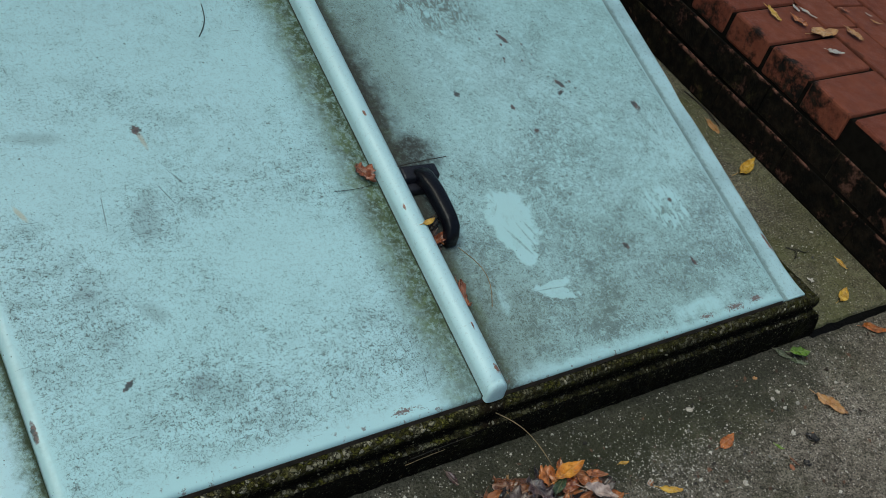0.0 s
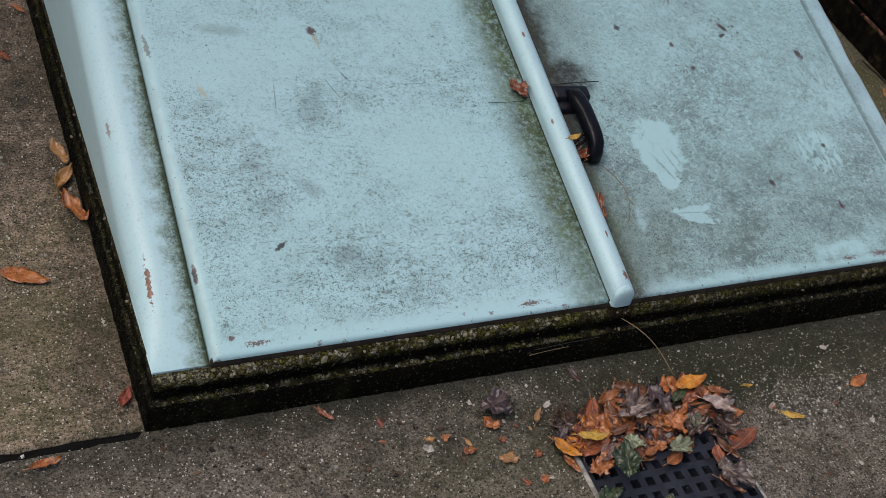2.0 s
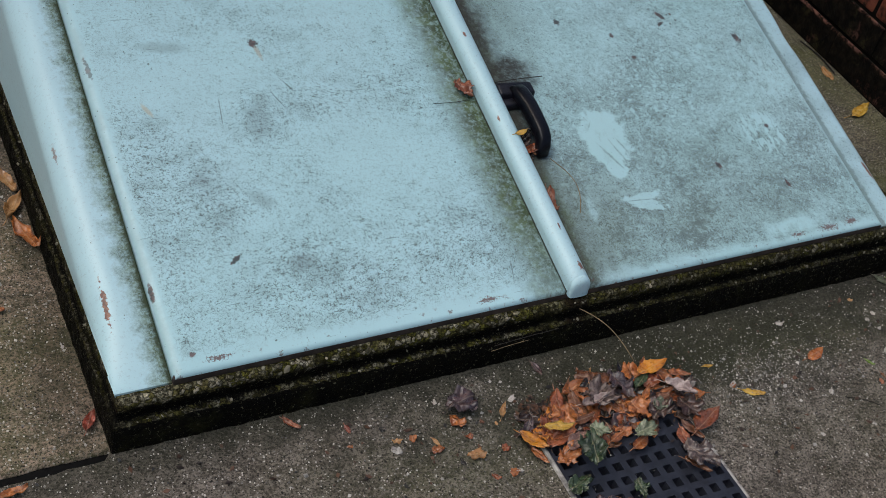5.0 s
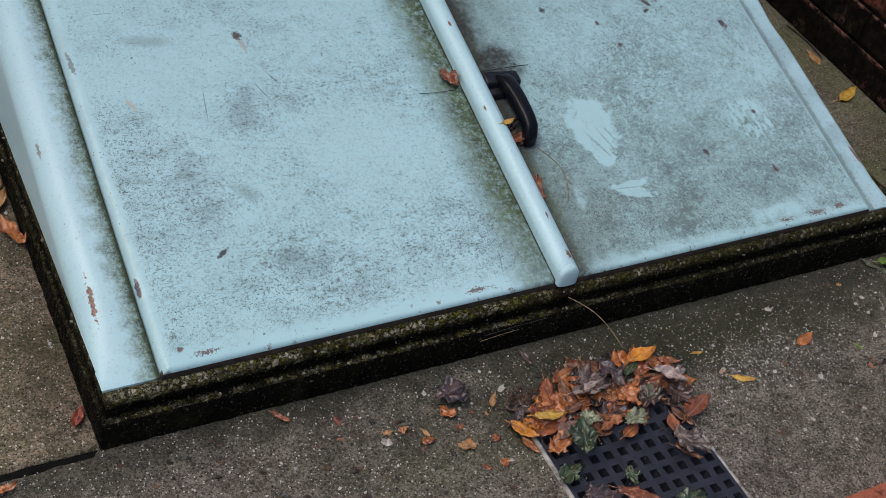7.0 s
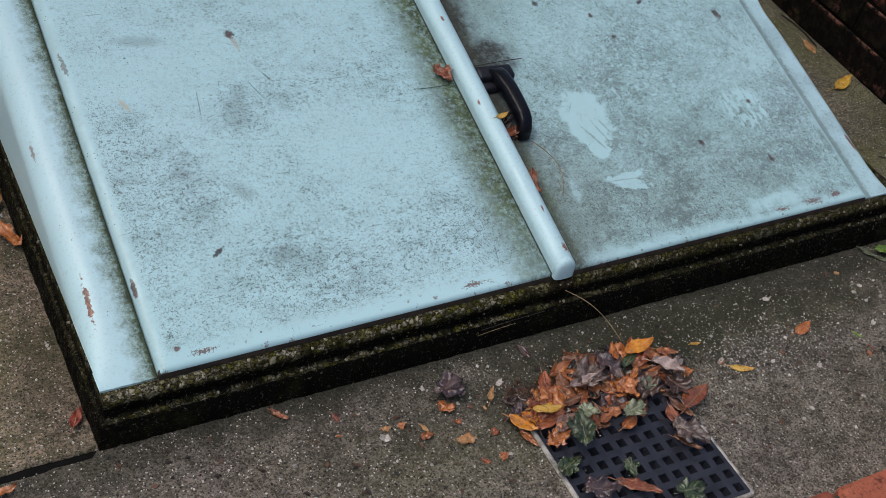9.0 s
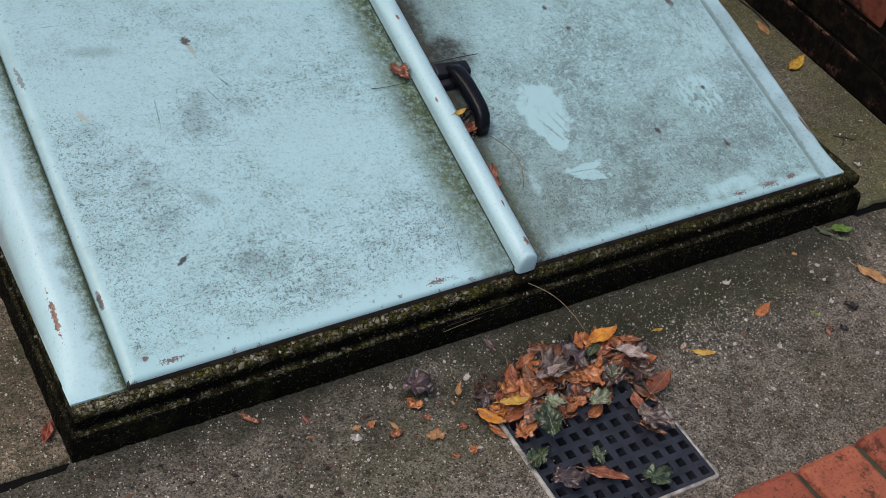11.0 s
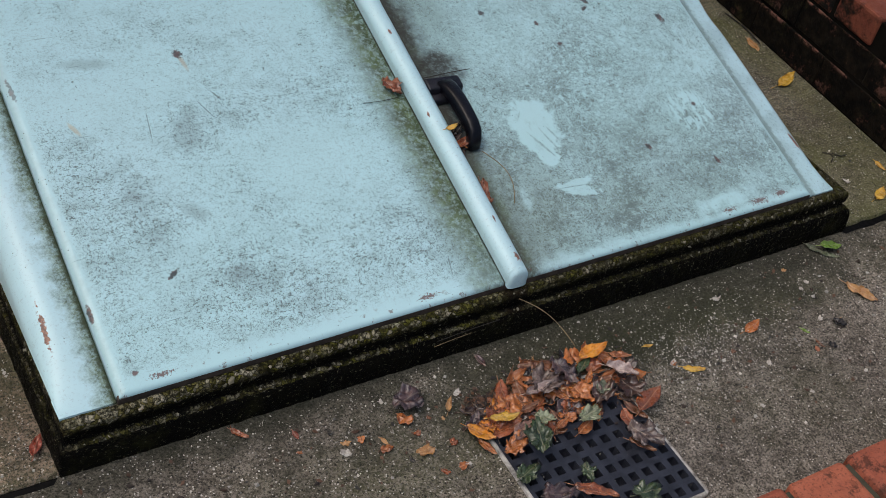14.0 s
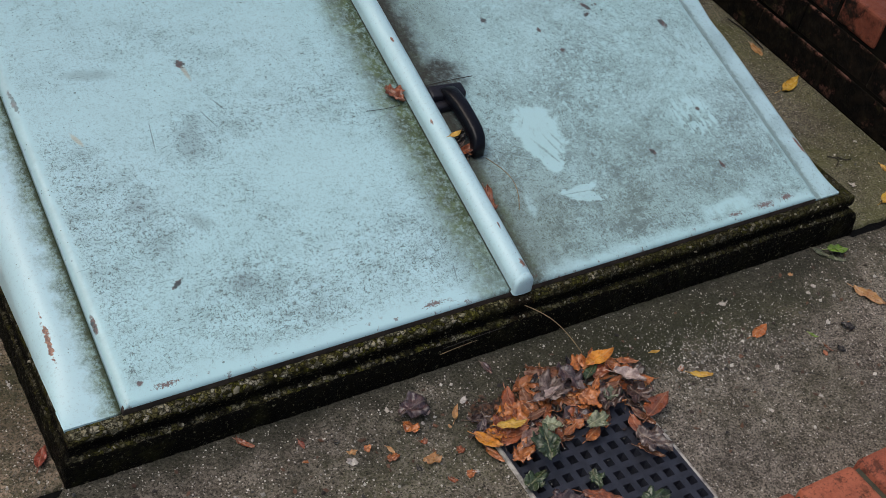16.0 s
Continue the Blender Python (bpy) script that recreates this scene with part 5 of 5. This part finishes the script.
twig("twig", arc((1.640, 0.622, 0.003), (1.632, 0.500, 0.003), 0.001, 10, 0.006), 0.0016, M_TWIG, "thin dark stem along the foot of the brick wall")
twig("twig", arc((1.000, -0.236, 0.001), (1.043, -0.264, 0.001), 0.0, 8, 0.004), 0.0006, M_TWIG, "thin dark stalk on the grey concrete slab")
twig("twig", arc((1.172, -0.232, 0.001), (1.174, -0.254, 0.001), 0.0, 8, 0.002), 0.0007, M_TWIG, "thin dark stalk on the grey concrete slab")
twig("straw", arc((0.560, -0.0305, 0.036), (0.500, -0.0305, 0.030), 0.001, 8), 0.0004, M_STRAW, "thin pale straw against the plinth")

# crumbled leaf bits and black wet grit round the pile
bm = bmesh.new()
rnd = random.Random(77)
for i in range(800):
    if i >= 620:
        x, y = (rnd.uniform(0.78, 1.50), rnd.uniform(-0.34, -0.06)) if i % 3 else (rnd.uniform(0.0, 0.48), rnd.uniform(-0.24, -0.05))
    elif i % 2:
        x, y = rnd.gauss(0.655, 0.07), rnd.gauss(-0.142, 0.028)
    else:
        x, y = rnd.gauss(0.53, 0.018), rnd.gauss(-0.132, 0.014)
    if y > -0.045:
        continue
    s, a = rnd.uniform(0.0015, 0.0055), rnd.uniform(0, 6.28)
    z = 0.0008 if y > -0.135 or i >= 620 else 0.0045
    pts = [Vector((x + s * q * math.cos(a + k), y + s * q * math.sin(a + k), z + rnd.uniform(0, 0.0025))) for k, q in ((0, 1.0), (1.7, 0.6), (3.1, 0.9), (4.6, 0.5))]
    low = [bm.verts.new(p) for p in pts]
    top = [bm.verts.new(p + Vector((0, 0, 0.0008))) for p in pts]
    bm.faces.new(top)
    bm.faces.new(list(reversed(low)))
    for k in range(4):
        bm.faces.new((low[k], low[(k + 1) % 4], top[(k + 1) % 4], top[k]))
thing("leaf_litter", bm, M_CRUMB, "crumbled brown and black leaf bits round the drain", "leaf litter", kind="stuff")

# loose grit on the paving
bm = bmesh.new()
rnd = random.Random(21)
unit = [Vector(v) for v in ((1, 0, 0), (-1, 0, 0), (0, 1, 0), (0, -1, 0), (0, 0, 1), (0, 0, -1))]
tri = [(0, 2, 4), (2, 1, 4), (1, 3, 4), (3, 0, 4), (2, 0, 5), (1, 2, 5), (3, 1, 5), (0, 3, 5)]
for i in range(8000):
    r = rnd.random()
    s = rnd.uniform(0.0006, 0.0015) * (1.0 if rnd.random() < 0.95 else rnd.uniform(1.6, 2.8))
    if r < 0.62:
        x, y = rnd.uniform(-0.25, 1.65), -0.036 - abs(rnd.gauss(0, 0.17))
    elif r < 0.74:
        x, y = rnd.gauss(0.90, 0.07), rnd.gauss(-0.155, 0.03)
    elif r < 0.95:
        x, y = -0.018 - abs(rnd.gauss(0, 0.09)), rnd.uniform(-0.02, 0.95)
    else:
        x, y = rnd.uniform(1.35, 1.62), rnd.uniform(-0.01, 0.6)
    e = Euler((rnd.uniform(0, 3), rnd.uniform(0, 3), rnd.uniform(0, 3))).to_matrix()
    vs = [bm.verts.new(Vector((x, y, s * 0.3)) + e @ (u * s * rnd.uniform(0.6, 1.3))) for u in unit]
    for t in tri:
        bm.faces.new([vs[k] for k in t])
thing("grit", bm, M_GRIT, "pale and dark loose grit scattered over the paving", "grit", kind="stuff")


# ---- brick edge of the raised terrace, and the brick kerb ----
WX, WK = 1.6056, 0.0809
ANG = -math.degrees(math.atan(WK))


def brick_mesh(name, l, d, h, mat, bevel=0.004, skew=0.0):
    bm = bmesh.new()
    box(bm, -l / 2, l / 2, -d / 2, d / 2, -h / 2, h / 2, bevel, 2)
    for v in bm.verts:
        v.co.y += skew * v.co.x
    return mesh_of(name, bm, mat)


wall = empty("brick_edge", WX + 0.1, 0.0, 0.0, "low black-stained brick wall topped with red brick pavers", "brick wall")
tagged(wall, kind="structure")
F = Matrix.Translation((WX, 0, 0)) @ Matrix.Rotation(radians(ANG), 4, "Z")       # local y runs along the wall
bm = bmesh.new()
box(bm, 0.0032, 1.9, -1.1, 2.2, -0.015, 0.2030)
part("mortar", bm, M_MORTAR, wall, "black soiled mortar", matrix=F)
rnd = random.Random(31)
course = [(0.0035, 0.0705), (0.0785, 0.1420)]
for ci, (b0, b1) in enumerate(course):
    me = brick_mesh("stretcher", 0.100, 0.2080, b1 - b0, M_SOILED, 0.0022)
    for k in range(-5, 11):
        yc = k * 0.2085 + (0.104 if ci % 2 else 0.0) + 0.03
        ob = new("brick", me)
        hang(ob, wall, F @ pose(0.050 + rnd.uniform(-0.003, 0.002), yc, (b0 + b1) / 2, 0, rnd.uniform(-0.8, 0.8), rnd.uniform(-0.5, 0.5)))
me_edge = brick_mesh("edge_brick", 0.205, 0.1115, 0.062, M_EDGE, 0.006, 0.11)

for k in range(-10, 16):
    yc = k * 0.1197 + 0.0840
    ob = new("brick", me_edge)
    hang(ob, wall, F @ pose(0.1035 + rnd.uniform(-0.003, 0.003), yc, 0.1795 + rnd.uniform(-0.001, 0.001), 0, 0, rnd.uniform(-0.7, 0.7)))
me_pav = brick_mesh("paver", 0.0955, 0.203, 0.062, M_TERRACE, 0.004)
for r in range(3):
    for k in range(-4, 10):
        yc = k * 0.2085 + (0.1 if r % 2 else 0.02)
        ob = new("brick", me_pav)
        hang(ob, wall, F @ pose(0.2615 + r * 0.1015, yc, 0.1790 + rnd.uniform(-0.001, 0.001), 0, 0, rnd.uniform(-0.6, 0.6)))

kerb = empty("brick_kerb", 1.0, -0.52, 0.0, "row of weathered red bricks edging the concrete", "brick kerb")
tagged(kerb, kind="structure")
bm = bmesh.new()
box(bm, 0.60, 2.6, -0.63, -0.430, -0.015, 0.046)
part("mortar", bm, M_JOINT, kerb, "mossy mortar between the bricks")
me_k = brick_mesh("kerb_brick", 0.1015, 0.205, 0.068, M_BRICK, 0.008)
for k in range(-2, 15):
    ob = new("brick", me_k)
    hang(ob, kerb, pose(0.849 + k * 0.1140, -0.5245 + rnd.uniform(-0.002, 0.002), 0.0215 + rnd.uniform(-0.001, 0.001), 0, 0, rnd.uniform(-1, 1)))
